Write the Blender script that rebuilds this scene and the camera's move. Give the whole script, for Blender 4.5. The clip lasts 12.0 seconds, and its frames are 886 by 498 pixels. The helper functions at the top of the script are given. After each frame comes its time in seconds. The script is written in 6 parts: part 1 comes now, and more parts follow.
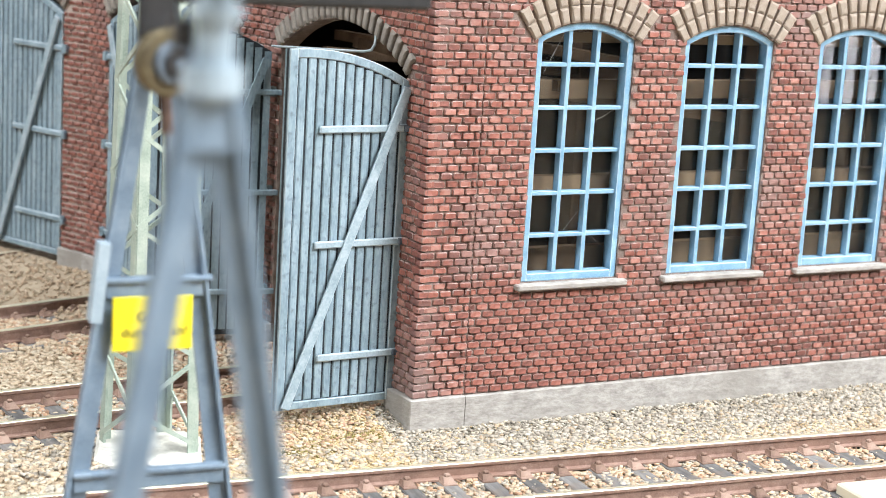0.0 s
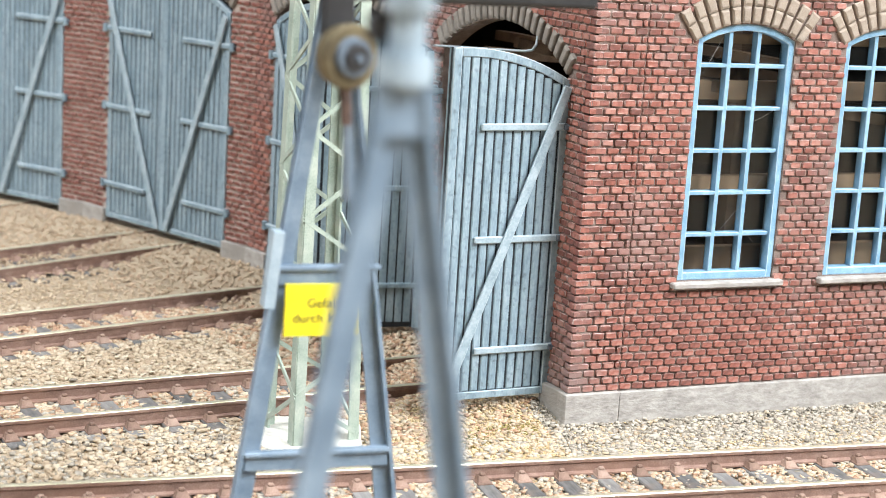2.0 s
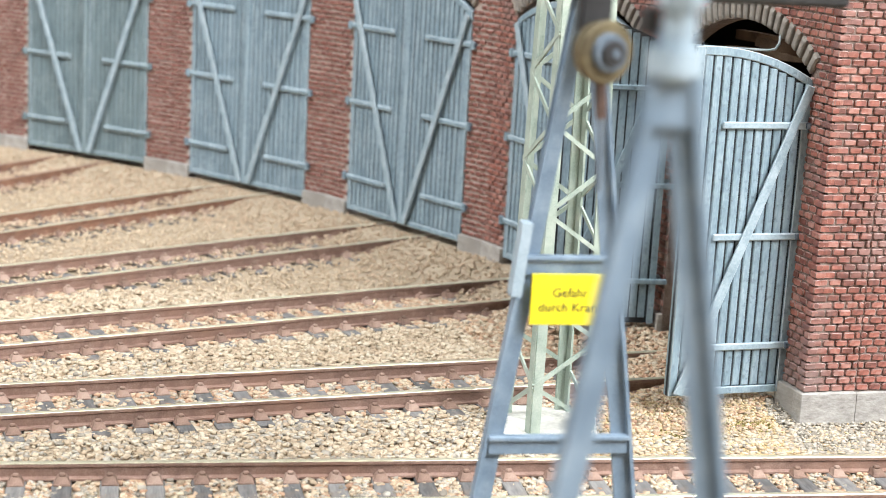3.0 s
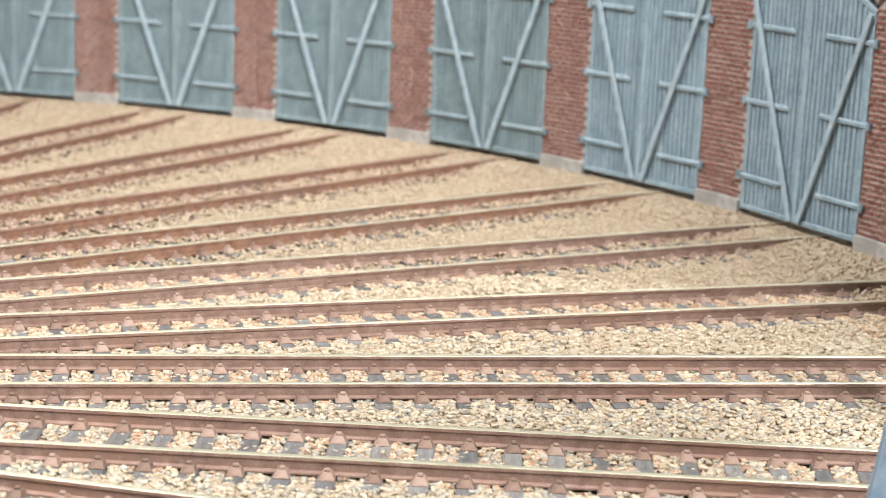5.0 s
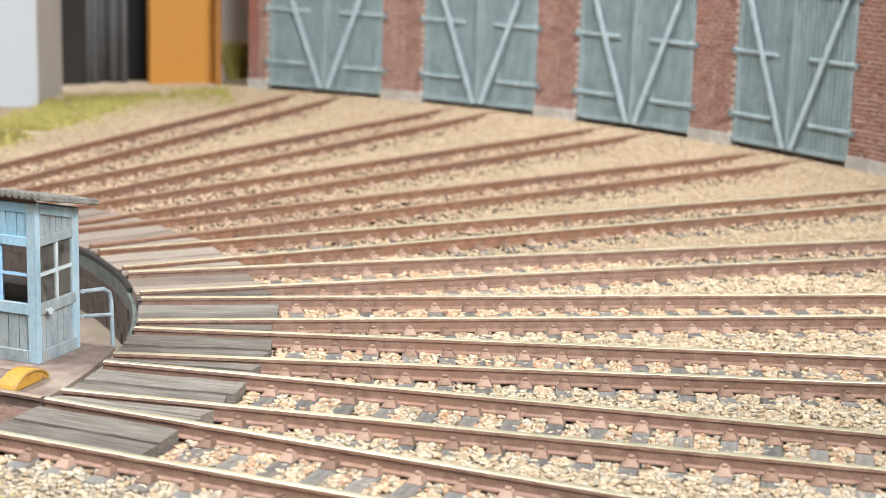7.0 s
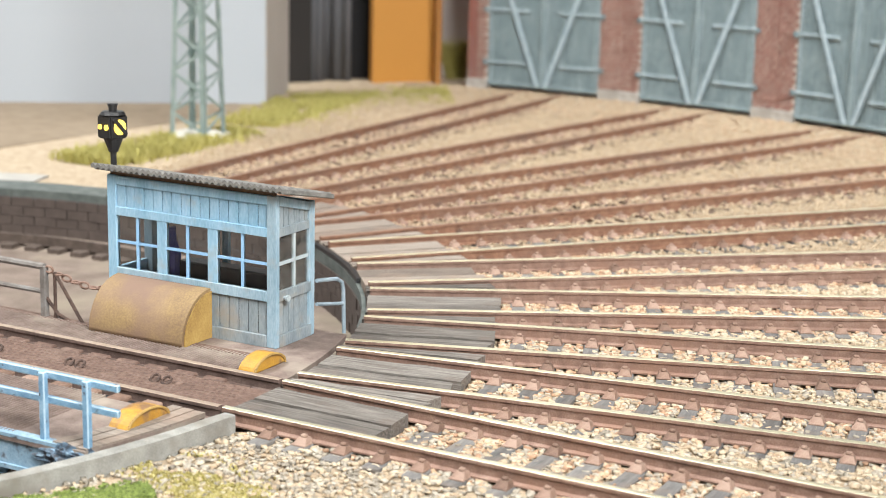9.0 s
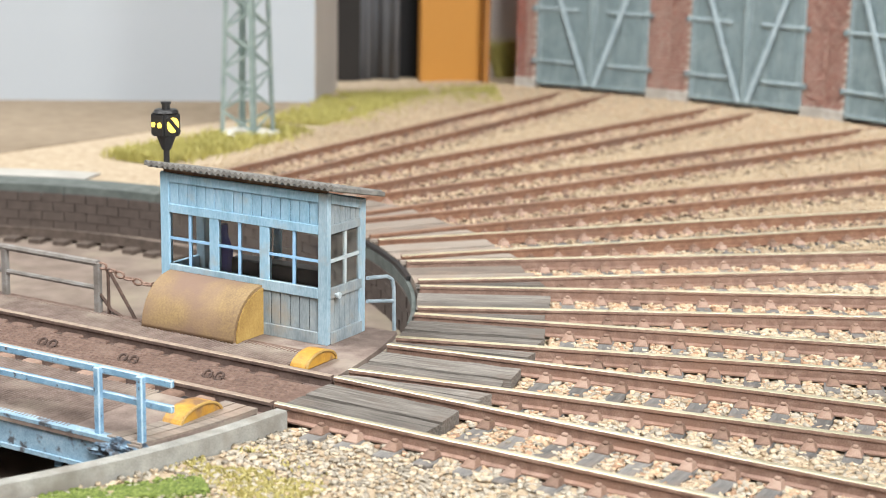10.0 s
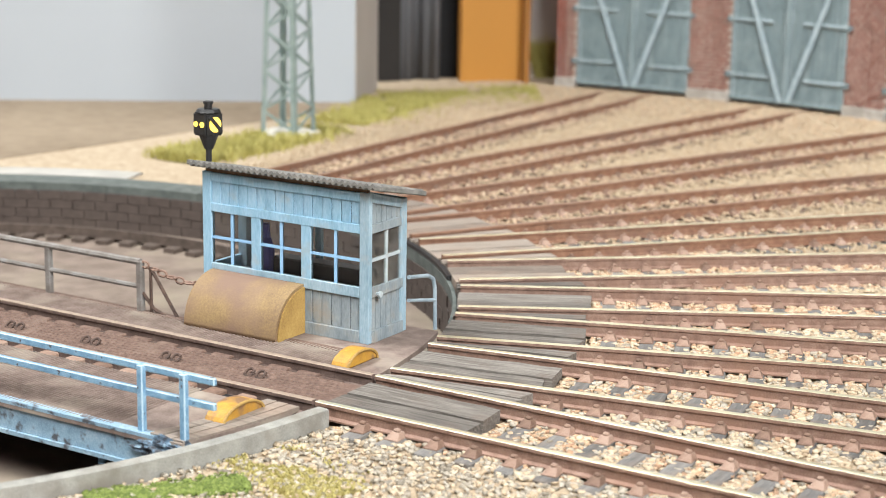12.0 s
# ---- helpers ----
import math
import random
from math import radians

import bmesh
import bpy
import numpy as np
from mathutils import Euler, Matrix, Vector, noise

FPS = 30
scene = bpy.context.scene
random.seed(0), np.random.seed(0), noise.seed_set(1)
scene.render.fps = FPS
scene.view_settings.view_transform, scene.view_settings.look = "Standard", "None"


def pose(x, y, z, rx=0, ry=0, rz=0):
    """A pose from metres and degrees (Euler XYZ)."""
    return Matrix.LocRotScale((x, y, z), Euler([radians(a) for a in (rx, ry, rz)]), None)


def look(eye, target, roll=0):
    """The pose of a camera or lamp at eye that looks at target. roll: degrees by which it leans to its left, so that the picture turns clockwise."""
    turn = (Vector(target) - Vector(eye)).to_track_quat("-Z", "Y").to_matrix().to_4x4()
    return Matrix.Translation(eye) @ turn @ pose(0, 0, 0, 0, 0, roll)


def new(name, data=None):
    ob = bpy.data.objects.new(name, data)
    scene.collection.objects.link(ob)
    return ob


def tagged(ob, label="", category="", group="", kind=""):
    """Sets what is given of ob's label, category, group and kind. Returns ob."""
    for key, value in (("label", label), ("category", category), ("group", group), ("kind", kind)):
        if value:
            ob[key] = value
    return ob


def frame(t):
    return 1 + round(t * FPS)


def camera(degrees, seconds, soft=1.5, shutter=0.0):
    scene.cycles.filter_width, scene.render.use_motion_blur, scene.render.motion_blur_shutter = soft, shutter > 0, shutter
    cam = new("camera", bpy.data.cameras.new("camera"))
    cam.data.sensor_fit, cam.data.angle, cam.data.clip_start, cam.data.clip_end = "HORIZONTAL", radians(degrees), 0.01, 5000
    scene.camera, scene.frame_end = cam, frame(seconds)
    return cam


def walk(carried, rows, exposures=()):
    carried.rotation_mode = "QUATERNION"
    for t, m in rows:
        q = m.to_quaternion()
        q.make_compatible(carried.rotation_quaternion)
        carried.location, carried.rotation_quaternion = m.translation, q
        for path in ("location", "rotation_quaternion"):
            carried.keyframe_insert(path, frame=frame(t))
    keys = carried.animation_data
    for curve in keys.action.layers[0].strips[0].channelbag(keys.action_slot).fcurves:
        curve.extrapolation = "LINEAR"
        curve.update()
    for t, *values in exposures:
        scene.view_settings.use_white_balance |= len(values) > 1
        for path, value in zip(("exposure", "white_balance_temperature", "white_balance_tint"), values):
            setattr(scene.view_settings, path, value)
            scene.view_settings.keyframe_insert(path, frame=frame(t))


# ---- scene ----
# All measures below are in millimetres of the model (1:87); MM turns them into metres.
MM = 0.001


def aim(x, y, z, yaw, pitch, roll):
    """The camera's pose from a place in millimetres and degrees of turn, tilt and lean."""
    a, p = radians(yaw), radians(pitch)
    eye = Vector((x, y, z)) * MM
    ahead = Vector((-math.sin(a) * math.cos(p), math.cos(a) * math.cos(p), math.sin(p)))
    return look(eye, eye + ahead, roll)


# ---- camera ----
cam = camera(29.08, 12.0, soft=0.65)
cam.data.dof.use_dof = True
cam.data.dof.focus_distance = 0.305
cam.data.dof.aperture_fstop = 39.0
PATH = [
    (0, 262.9, -238.6, 92.4, -23.43, -11.72, 3.57),
    (0.5, 262.5, -238.2, 92.2, -23.43, -11.71, 3.60),
    (1, 262.3, -238.7, 92.0, -23.23, -11.62, 3.66),
    (1.5, 260.7, -240.9, 92.1, -21.54, -11.72, 3.66),
    (2, 258.7, -243.3, 92.0, -18.45, -11.89, 3.54),
    (2.5, 255.7, -246.6, 92.0, -14.24, -12.12, 3.42),
    (3, 254.0, -248.6, 91.9, -10.88, -12.31, 3.20),
    (3.5, 251.7, -252.2, 91.9, -7.22, -12.45, 3.01),
    (3.7, 251.3, -253.0, 91.8, -5.81, -12.53, 3.00),
    (5.3, 248.5, -257.8, 88.0, 3.39, -12.45, 2.26),
    (5.5, 248.6, -258.2, 87.8, 4.33, -12.45, 2.22),
    (6, 246.7, -259.6, 87.1, 6.89, -12.49, 2.09),
    (6.5, 246.1, -260.4, 86.5, 9.54, -12.51, 1.91),
    (7, 245.7, -260.9, 85.9, 11.76, -12.56, 1.78),
    (7.5, 245.3, -262.7, 86.0, 13.63, -12.68, 1.79),
    (9.3, 245.2, -272.6, 87.6, 19.42, -12.82, 1.25),
    (9.5, 244.8, -272.9, 87.6, 19.70, -12.85, 1.25),
    (10, 244.7, -273.0, 87.5, 20.37, -12.85, 1.14),
    (10.5, 244.5, -273.7, 87.5, 20.82, -12.86, 1.13),
    (11, 244.4, -273.6, 87.4, 21.20, -12.86, 1.05),
    (11.5, 244.4, -273.5, 87.4, 21.50, -12.85, 0.98),
    (12, 244.4, -273.5, 87.3, 21.70, -12.85, 0.94),
]
# the camera's white balance drifts a little warmer as it pans
walk(cam, [(t, aim(*row)) for t, *row in PATH], [(0, 0.01, 6330, 10), (3.5, 0.04, 6400, 10), (5.5, 0.0, 6580, 10), (7.5, -0.02, 6760, 10), (9.5, -0.06, 6760, 10), (12, -0.08, 6760, 10)])

# ---- light: a hall with a pale ceiling, lit by lamp panels ----
world = bpy.data.worlds.new("hall_air")
scene.world = world
world.use_nodes = True
world.node_tree.nodes["Background"].inputs[0].default_value = (0.95, 0.97, 1.0, 1)
world.node_tree.nodes["Background"].inputs[1].default_value = 0.55


def panel(x, y, z, sx, sy, watts, target, colour=(0.95, 0.98, 1.0)):
    """An unseen lamp panel aimed at a target, in metres."""
    lamp = bpy.data.lights.new("lamp_panel", "AREA")
    lamp.shape, lamp.size, lamp.size_y, lamp.energy, lamp.color = "RECTANGLE", sx, sy, watts, colour
    ob = new("lamp_panel", lamp)
    ob.matrix_world = look((x, y, z), target)
    return ob


# unseen lamps, placed for the overall light and its falloff
panel(0.88, -0.7, 0.9, 0.7, 0.5, 38.5, (0.3, 0.05, 0))
panel(-0.9, -0.25, 1.9, 1.0, 0.7, 75, (0.25, 0.05, 0))
# an added, unseen lamp that mirrors as a bright patch in the shed's panes
panel(4.72, -3.9, 0.06, 0.5, 1.2, 24, (4.72, 0.0, 0.06), (0.93, 0.92, 1.0))

# ---- materials ----
def material(name, colours, scale=0.6, rough=0.75, metal=0.0, bump=0.25, fine=4.0, random_mix=0.0, source="object", spec=0.5, stretch=(1, 1, 1), stain=None, stain_scale=0.05, stain_at=(0.5, 0.7)):
    """A procedural surface. Two scales of noise run over colours (dark to light); scale and fine are features per millimetre."""
    mat = bpy.data.materials.new(name)
    mat.use_nodes = True
    nt = mat.node_tree
    bsdf = nt.nodes["Principled BSDF"]
    bsdf.inputs["Roughness"].default_value = rough
    bsdf.inputs["Metallic"].default_value = metal
    bsdf.inputs["Specular IOR Level"].default_value = spec
    co = nt.nodes.new("ShaderNodeTexCoord")
    mp = nt.nodes.new("ShaderNodeMapping")
    mp.inputs["Scale"].default_value = stretch
    nt.links.new(co.outputs["Object"], mp.inputs["Vector"])
    n1 = nt.nodes.new("ShaderNodeTexNoise")
    n1.inputs["Scale"].default_value = scale / MM
    n1.inputs["Detail"].default_value = 5
    n2 = nt.nodes.new("ShaderNodeTexNoise")
    n2.inputs["Scale"].default_value = fine / MM
    n2.inputs["Detail"].default_value = 3
    for n in (n1, n2):
        nt.links.new(mp.outputs[0], n.inputs["Vector"])
    mix = nt.nodes.new("ShaderNodeMix")
    mix.data_type = "FLOAT"
    mix.inputs[0].default_value = 0.4
    nt.links.new(n1.outputs[0], mix.inputs[2])
    nt.links.new(n2.outputs[0], mix.inputs[3])
    value = mix.outputs[0]
    if random_mix:
        if source == "island":
            geo = nt.nodes.new("ShaderNodeNewGeometry")
            rnd = geo.outputs["Random Per Island"]
        else:
            info = nt.nodes.new("ShaderNodeObjectInfo")
            rnd = info.outputs["Random"]
        m2 = nt.nodes.new("ShaderNodeMix")
        m2.data_type = "FLOAT"
        m2.inputs[0].default_value = random_mix
        nt.links.new(value, m2.inputs[2])
        nt.links.new(rnd, m2.inputs[3])
        value = m2.outputs[0]
    ramp = nt.nodes.new("ShaderNodeValToRGB")
    el = ramp.color_ramp.elements
    lo, hi = (0.12, 0.9) if random_mix > 0.5 else (0.32, 0.68)
    while len(el) < len(colours):
        el.new(0.5)
    for i, c in enumerate(colours):
        el[i].position = lo + (hi - lo) * i / (len(colours) - 1)
        el[i].color = (*c, 1)
    nt.links.new(value, ramp.inputs[0])
    out = ramp.outputs[0]
    if stain:
        n3 = nt.nodes.new("ShaderNodeTexNoise")
        n3.inputs["Scale"].default_value = stain_scale / MM
        n3.inputs["Detail"].default_value = 6
        nt.links.new(co.outputs["Object"], n3.inputs["Vector"])
        edge = nt.nodes.new("ShaderNodeMapRange")
        edge.inputs["From Min"].default_value, edge.inputs["From Max"].default_value = stain_at
        nt.links.new(n3.outputs[0], edge.inputs["Value"])
        m3 = nt.nodes.new("ShaderNodeMix")
        m3.data_type = "RGBA"
        nt.links.new(edge.outputs[0], m3.inputs[0])
        nt.links.new(out, m3.inputs[6])
        m3.inputs[7].default_value = (*stain, 1)
        out = m3.outputs[2]
    nt.links.new(out, bsdf.inputs["Base Color"])
    if bump:
        b = nt.nodes.new("ShaderNodeBump")
        b.inputs["Strength"].default_value = bump
        b.inputs["Distance"].default_value = 0.2 * MM
        nt.links.new(mix.outputs[0], b.inputs["Height"])
        nt.links.new(b.outputs[0], bsdf.inputs["Normal"])
    return mat


M = {}
M["brick"] = material("red_brick", [(0.15, 0.06, 0.048), (0.22, 0.08, 0.06), (0.29, 0.1, 0.072), (0.355, 0.135, 0.098), (0.4, 0.2, 0.158)], 0.7, 0.5, random_mix=0.35, source="island", bump=0.9, fine=1.6, stain=(0.265, 0.17, 0.15), stain_scale=0.06, stain_at=(0.5, 0.72))
M["brick_piece"] = material("red_brick_piece", [(0.15, 0.06, 0.048), (0.22, 0.08, 0.06), (0.29, 0.1, 0.072), (0.355, 0.135, 0.098), (0.4, 0.2, 0.158)], 0.7, 0.5, random_mix=0.25, bump=0.9, fine=1.6, stain=(0.3, 0.17, 0.13), stain_scale=0.4, stain_at=(0.55, 0.8))
M["brick_edge"] = material("worn_brick_edge", [(0.14, 0.06, 0.047), (0.27, 0.15, 0.122), (0.5, 0.4, 0.37)], 0.5, 0.55, bump=0.4, fine=1.5)
M["gate_edge"] = material("rubbed_gate_edge", [(0.28, 0.35, 0.39), (0.4, 0.47, 0.51), (0.53, 0.59, 0.62)], 0.5, 0.6, bump=0.2)
M["railing_dust"] = material("dusty_grey_railing", [(0.12, 0.105, 0.095), (0.20, 0.18, 0.165), (0.27, 0.27, 0.265)], 0.3, 0.7, bump=0.2)
M["stone_far"] = material("fine_sandy_ballast", [(0.37, 0.27, 0.175), (0.49, 0.38, 0.26), (0.56, 0.46, 0.33)], 0.5, 0.9, random_mix=0.6, source="island", bump=0.1)
M["brass"] = material("dirty_brass", [(0.06, 0.045, 0.025), (0.12, 0.095, 0.05), (0.185, 0.15, 0.085)], 0.4, 0.5, metal=0.3, bump=0.2)
M["tan_plank"] = material("tan_inner_board", [(0.38, 0.26, 0.17), (0.58, 0.42, 0.29)], 0.1, 0.8, bump=0.1, stain=(0.2, 0.13, 0.085), stain_scale=0.04, stain_at=(0.48, 0.6))
M["gate_groove"] = material("dark_wash_between_planks", [(0.014, 0.018, 0.022), (0.034, 0.042, 0.05)], 0.5, 0.8, bump=0.1)
M["gate_groove_soft"] = material("grey_wash_between_planks", [(0.06, 0.08, 0.095), (0.11, 0.14, 0.16)], 0.5, 0.8, bump=0.1)
M["cabin_grey"] = material("grey_cabin_paint", [(0.16, 0.2, 0.225), (0.245, 0.29, 0.315), (0.33, 0.37, 0.385)], 0.4, 0.75, bump=0.35, fine=3, stretch=(1, 1, 0.3), stain=(0.30, 0.27, 0.23), stain_scale=0.2, stain_at=(0.52, 0.75))
M["cloth_black"] = material("black_cloth", [(0.008, 0.008, 0.009), (0.02, 0.02, 0.022)], 0.03, 0.95, bump=0.1)
M["mortar"] = material("mortar", [(0.12, 0.08, 0.066), (0.21, 0.155, 0.13), (0.33, 0.27, 0.235)], 0.4, 0.9, bump=0.5)
M["sandstone"] = material("yellow_grey_arch_brick", [(0.2, 0.152, 0.115), (0.315, 0.255, 0.2), (0.41, 0.345, 0.285)], 0.6, 0.85, random_mix=0.4, source="island", bump=0.3)
M["greystone"] = material("grey_arch_brick", [(0.15, 0.128, 0.108), (0.25, 0.22, 0.188), (0.34, 0.31, 0.27)], 0.6, 0.85, random_mix=0.4, source="island", bump=0.3)
M["concrete"] = material("pale_concrete", [(0.25, 0.23, 0.205), (0.37, 0.343, 0.312), (0.49, 0.46, 0.425)], 0.6, 0.85, bump=1.2, fine=1.6, stretch=(0.6, 0.6, 1.3), stain=(0.29, 0.265, 0.235), stain_scale=0.05)
M["gate"] = material("blue_grey_gate_paint", [(0.16, 0.228, 0.27), (0.245, 0.33, 0.38), (0.35, 0.435, 0.485)], 0.35, 0.6, bump=0.8, fine=2.6, stretch=(1, 1, 0.35), stain=(0.11, 0.145, 0.165), stain_scale=0.9, stain_at=(0.56, 0.8))
# darker, greener gate colour carries the weaker light on the far bays
M["gate_dimmed"] = material("dimmed_gate_paint", [(0.12, 0.17, 0.187), (0.185, 0.247, 0.265), (0.265, 0.33, 0.347)], 0.35, 0.6, bump=0.8, fine=2.6, stretch=(1, 1, 0.35), stain=(0.1, 0.128, 0.137), stain_scale=0.9, stain_at=(0.56, 0.8))
M["frame_blue"] = material("light_blue_window_paint", [(0.145, 0.29, 0.425), (0.225, 0.395, 0.545), (0.33, 0.505, 0.645)], 0.4, 0.5, bump=0.2)
M["cabin_blue"] = material("weathered_blue_cabin_paint", [(0.19, 0.37, 0.51), (0.29, 0.485, 0.635), (0.39, 0.58, 0.715)], 0.4, 0.65, bump=0.5, fine=3, stretch=(1, 1, 0.3), stain=(0.36, 0.41, 0.43), stain_scale=0.25, stain_at=(0.58, 0.85))
M["cabin_mid"] = material("grey_blue_cabin_paint", [(0.2, 0.32, 0.4), (0.3, 0.425, 0.51), (0.4, 0.52, 0.6)], 0.4, 0.7, bump=0.5, fine=3, stretch=(1, 1, 0.3), stain=(0.37, 0.36, 0.34), stain_scale=0.25, stain_at=(0.52, 0.78))
M["bar_blue"] = material("bright_blue_glazing_bar", [(0.24, 0.46, 0.72), (0.34, 0.57, 0.82)], 0.4, 0.5, bump=0.1)
M["frame_edge"] = material("rubbed_blue_frame_edge", [(0.32, 0.48, 0.6), (0.43, 0.57, 0.67), (0.54, 0.65, 0.72)], 0.6, 0.5, bump=0.1)
M["girder_blue"] = material("faded_blue_girder_paint", [(0.15, 0.255, 0.345), (0.235, 0.365, 0.47), (0.36, 0.48, 0.565)], 0.4, 0.5, stain=(0.07, 0.075, 0.085), stain_scale=0.5, stain_at=(0.58, 0.68))
M["rail_blue"] = material("chipped_blue_railing_paint", [(0.115, 0.235, 0.365), (0.18, 0.335, 0.49), (0.31, 0.47, 0.595)], 0.5, 0.5, stain=(0.07, 0.07, 0.08), stain_scale=1.2, stain_at=(0.62, 0.68))
M["rail_brown"] = material("dark_brown_bridge_rail", [(0.075, 0.05, 0.042), (0.125, 0.083, 0.07), (0.185, 0.13, 0.11)], 0.5, 0.7, bump=0.25)
M["grey_metal"] = material("grey_steel_paint", [(0.108, 0.155, 0.212), (0.165, 0.225, 0.29), (0.245, 0.31, 0.375)], 0.3, 0.45, bump=0.15)
M["light_metal"] = material("light_grey_steel_paint", [(0.36, 0.42, 0.45), (0.45, 0.52, 0.55), (0.55, 0.6, 0.62)], 0.3, 0.45, bump=0.1)
M["footing_pale"] = material("whitish_plaster", [(0.45, 0.43, 0.38), (0.6, 0.58, 0.52), (0.72, 0.7, 0.63)], 0.5, 0.85, bump=0.6, fine=1.4, stain=(0.36, 0.35, 0.33), stain_scale=0.12, stain_at=(0.5, 0.8))
M["mast_green"] = material("pale_green_mast_paint", [(0.24, 0.3, 0.245), (0.35, 0.41, 0.345), (0.46, 0.505, 0.43)], 0.3, 0.55, bump=0.2)
M["mast_far"] = material("grey_green_mast_paint", [(0.16, 0.22, 0.21), (0.235, 0.3, 0.285), (0.31, 0.37, 0.345)], 0.3, 0.55, bump=0.2)
M["dark"] = material("black_paint", [(0.012, 0.012, 0.013), (0.03, 0.03, 0.032)], 0.5, 0.45, bump=0.2)
M["rust"] = material("rusty_rail_side", [(0.16, 0.094, 0.07), (0.245, 0.15, 0.114), (0.33, 0.225, 0.176)], 0.5, 0.7, bump=0.25, stain=(0.27, 0.152, 0.105), stain_scale=0.03, stain_at=(0.5, 0.75))
# rust with the warm light on the far rails put into its colour
M["rust_warm_lit"] = material("warm_lit_rusty_rail_side", [(0.155, 0.075, 0.046), (0.24, 0.122, 0.076), (0.33, 0.185, 0.12)], 0.5, 0.75, bump=0.25, stain=(0.2, 0.125, 0.095), stain_scale=0.02, stain_at=(0.5, 0.7))
M["rail_top"] = material("polished_rail_head", [(0.62, 0.57, 0.4), (0.79, 0.74, 0.56)], 0.2, 0.3, metal=0.6, bump=0.05, stretch=(1, 1, 1))
M["gate_strap"] = material("worn_light_gate_paint", [(0.22, 0.295, 0.335), (0.32, 0.405, 0.45), (0.43, 0.51, 0.55)], 0.35, 0.6, bump=0.3, fine=2.2)
M["rust_dark"] = material("dark_rusty_steel", [(0.035, 0.022, 0.018), (0.075, 0.045, 0.035), (0.13, 0.08, 0.06)], 0.8, 0.75, bump=0.3)
M["chipped"] = material("flaking_dark_and_blue_paint", [(0.015, 0.017, 0.022), (0.035, 0.042, 0.055), (0.09, 0.15, 0.215), (0.3, 0.43, 0.53)], 0.55, 0.6, bump=0.9, fine=1.8)
M["stone_rust_far"] = material("fine_rust_tinted_ballast", [(0.42, 0.285, 0.185), (0.52, 0.385, 0.265), (0.6, 0.475, 0.345)], 0.5, 0.9, random_mix=0.6, source="island", bump=0.1)
M["plate_yellow"] = material("dull_yellow_plate", [(0.28, 0.165, 0.05), (0.4, 0.25, 0.075), (0.48, 0.33, 0.11)], 0.2, 0.7, bump=0.3, fine=2.5)
M["slate"] = material("dark_slate_steel", [(0.06, 0.078, 0.1), (0.1, 0.128, 0.16), (0.15, 0.185, 0.225)], 0.4, 0.6, bump=0.15)
M["post_grey"] = material("pale_blue_grey_steel", [(0.22, 0.285, 0.335), (0.3, 0.375, 0.43), (0.39, 0.465, 0.515)], 0.3, 0.5, bump=0.1)
M["cream"] = material("cream_painted_plastic", [(0.56, 0.5, 0.37), (0.62, 0.56, 0.43)], 0.2, 0.5, bump=0.05)
M["dry_grass"] = material("dry_yellow_grass_fibres", [(0.3, 0.25, 0.07), (0.44, 0.38, 0.14), (0.55, 0.49, 0.24)], 0.1, 0.9, random_mix=0.6, source="island", bump=0)
M["ring_brown"] = material("dark_brown_ring_sleeper", [(0.055, 0.04, 0.032), (0.09, 0.066, 0.053), (0.13, 0.097, 0.08)], 0.5, 0.85, bump=0.4)
# lighter, warmer board colour, used on the far tracks' planks
M["board_pale"] = material("pale_board", [(0.115, 0.09, 0.073), (0.225, 0.186, 0.156), (0.345, 0.295, 0.25)], 1.8, 0.7, random_mix=0.2, bump=0.9, fine=6.0, stretch=(0.05, 1, 1), stain=(0.29, 0.21, 0.16), stain_scale=0.1, stain_at=(0.48, 0.75))
M["brick_front"] = material("even_red_front_brick", [(0.15, 0.05, 0.037), (0.22, 0.077, 0.056), (0.29, 0.11, 0.082)], 0.25, 0.75, random_mix=0.2, source="island", bump=0.3)
M["mortar_front"] = material("pale_brown_mortar", [(0.36, 0.29, 0.25), (0.52, 0.44, 0.385)], 0.5, 0.95)
M["orange_edge"] = material("dark_orange_wood", [(0.25, 0.095, 0.012), (0.34, 0.14, 0.02)], 0.01, 0.55, bump=0.05)
M["dull_top"] = material("dusty_unpolished_rail_head", [(0.26, 0.19, 0.15), (0.36, 0.275, 0.215), (0.46, 0.37, 0.28)], 0.4, 0.5, metal=0.3, bump=0.1)
M["brown_top"] = material("unused_brown_rail_head", [(0.17, 0.1, 0.07), (0.25, 0.155, 0.11), (0.34, 0.235, 0.17)], 0.3, 0.55, metal=0.1, bump=0.1)
M["tan_dark"] = material("brown_inner_timber", [(0.11, 0.068, 0.042), (0.19, 0.12, 0.075), (0.27, 0.18, 0.115)], 0.3, 0.8, bump=0.3)
M["sleeper"] = material("weathered_sleeper", [(0.075, 0.072, 0.07), (0.145, 0.138, 0.133), (0.235, 0.222, 0.207)], 0.9, 0.85, random_mix=0.25, bump=0.8, fine=3.5, stretch=(1, 0.12, 1), stain=(0.2, 0.15, 0.115), stain_scale=0.12, stain_at=(0.55, 0.8))
M["sleeper_brown"] = material("brown_dusty_sleeper", [(0.13, 0.092, 0.07), (0.205, 0.15, 0.115), (0.29, 0.215, 0.165)], 0.9, 0.85, random_mix=0.3, bump=0.6, fine=3.5, stretch=(1, 0.12, 1))
M["chair"] = material("rusty_rail_chair", [(0.13, 0.078, 0.056), (0.235, 0.145, 0.106), (0.34, 0.235, 0.182)], 0.8, 0.8, random_mix=0.3, bump=0.3)
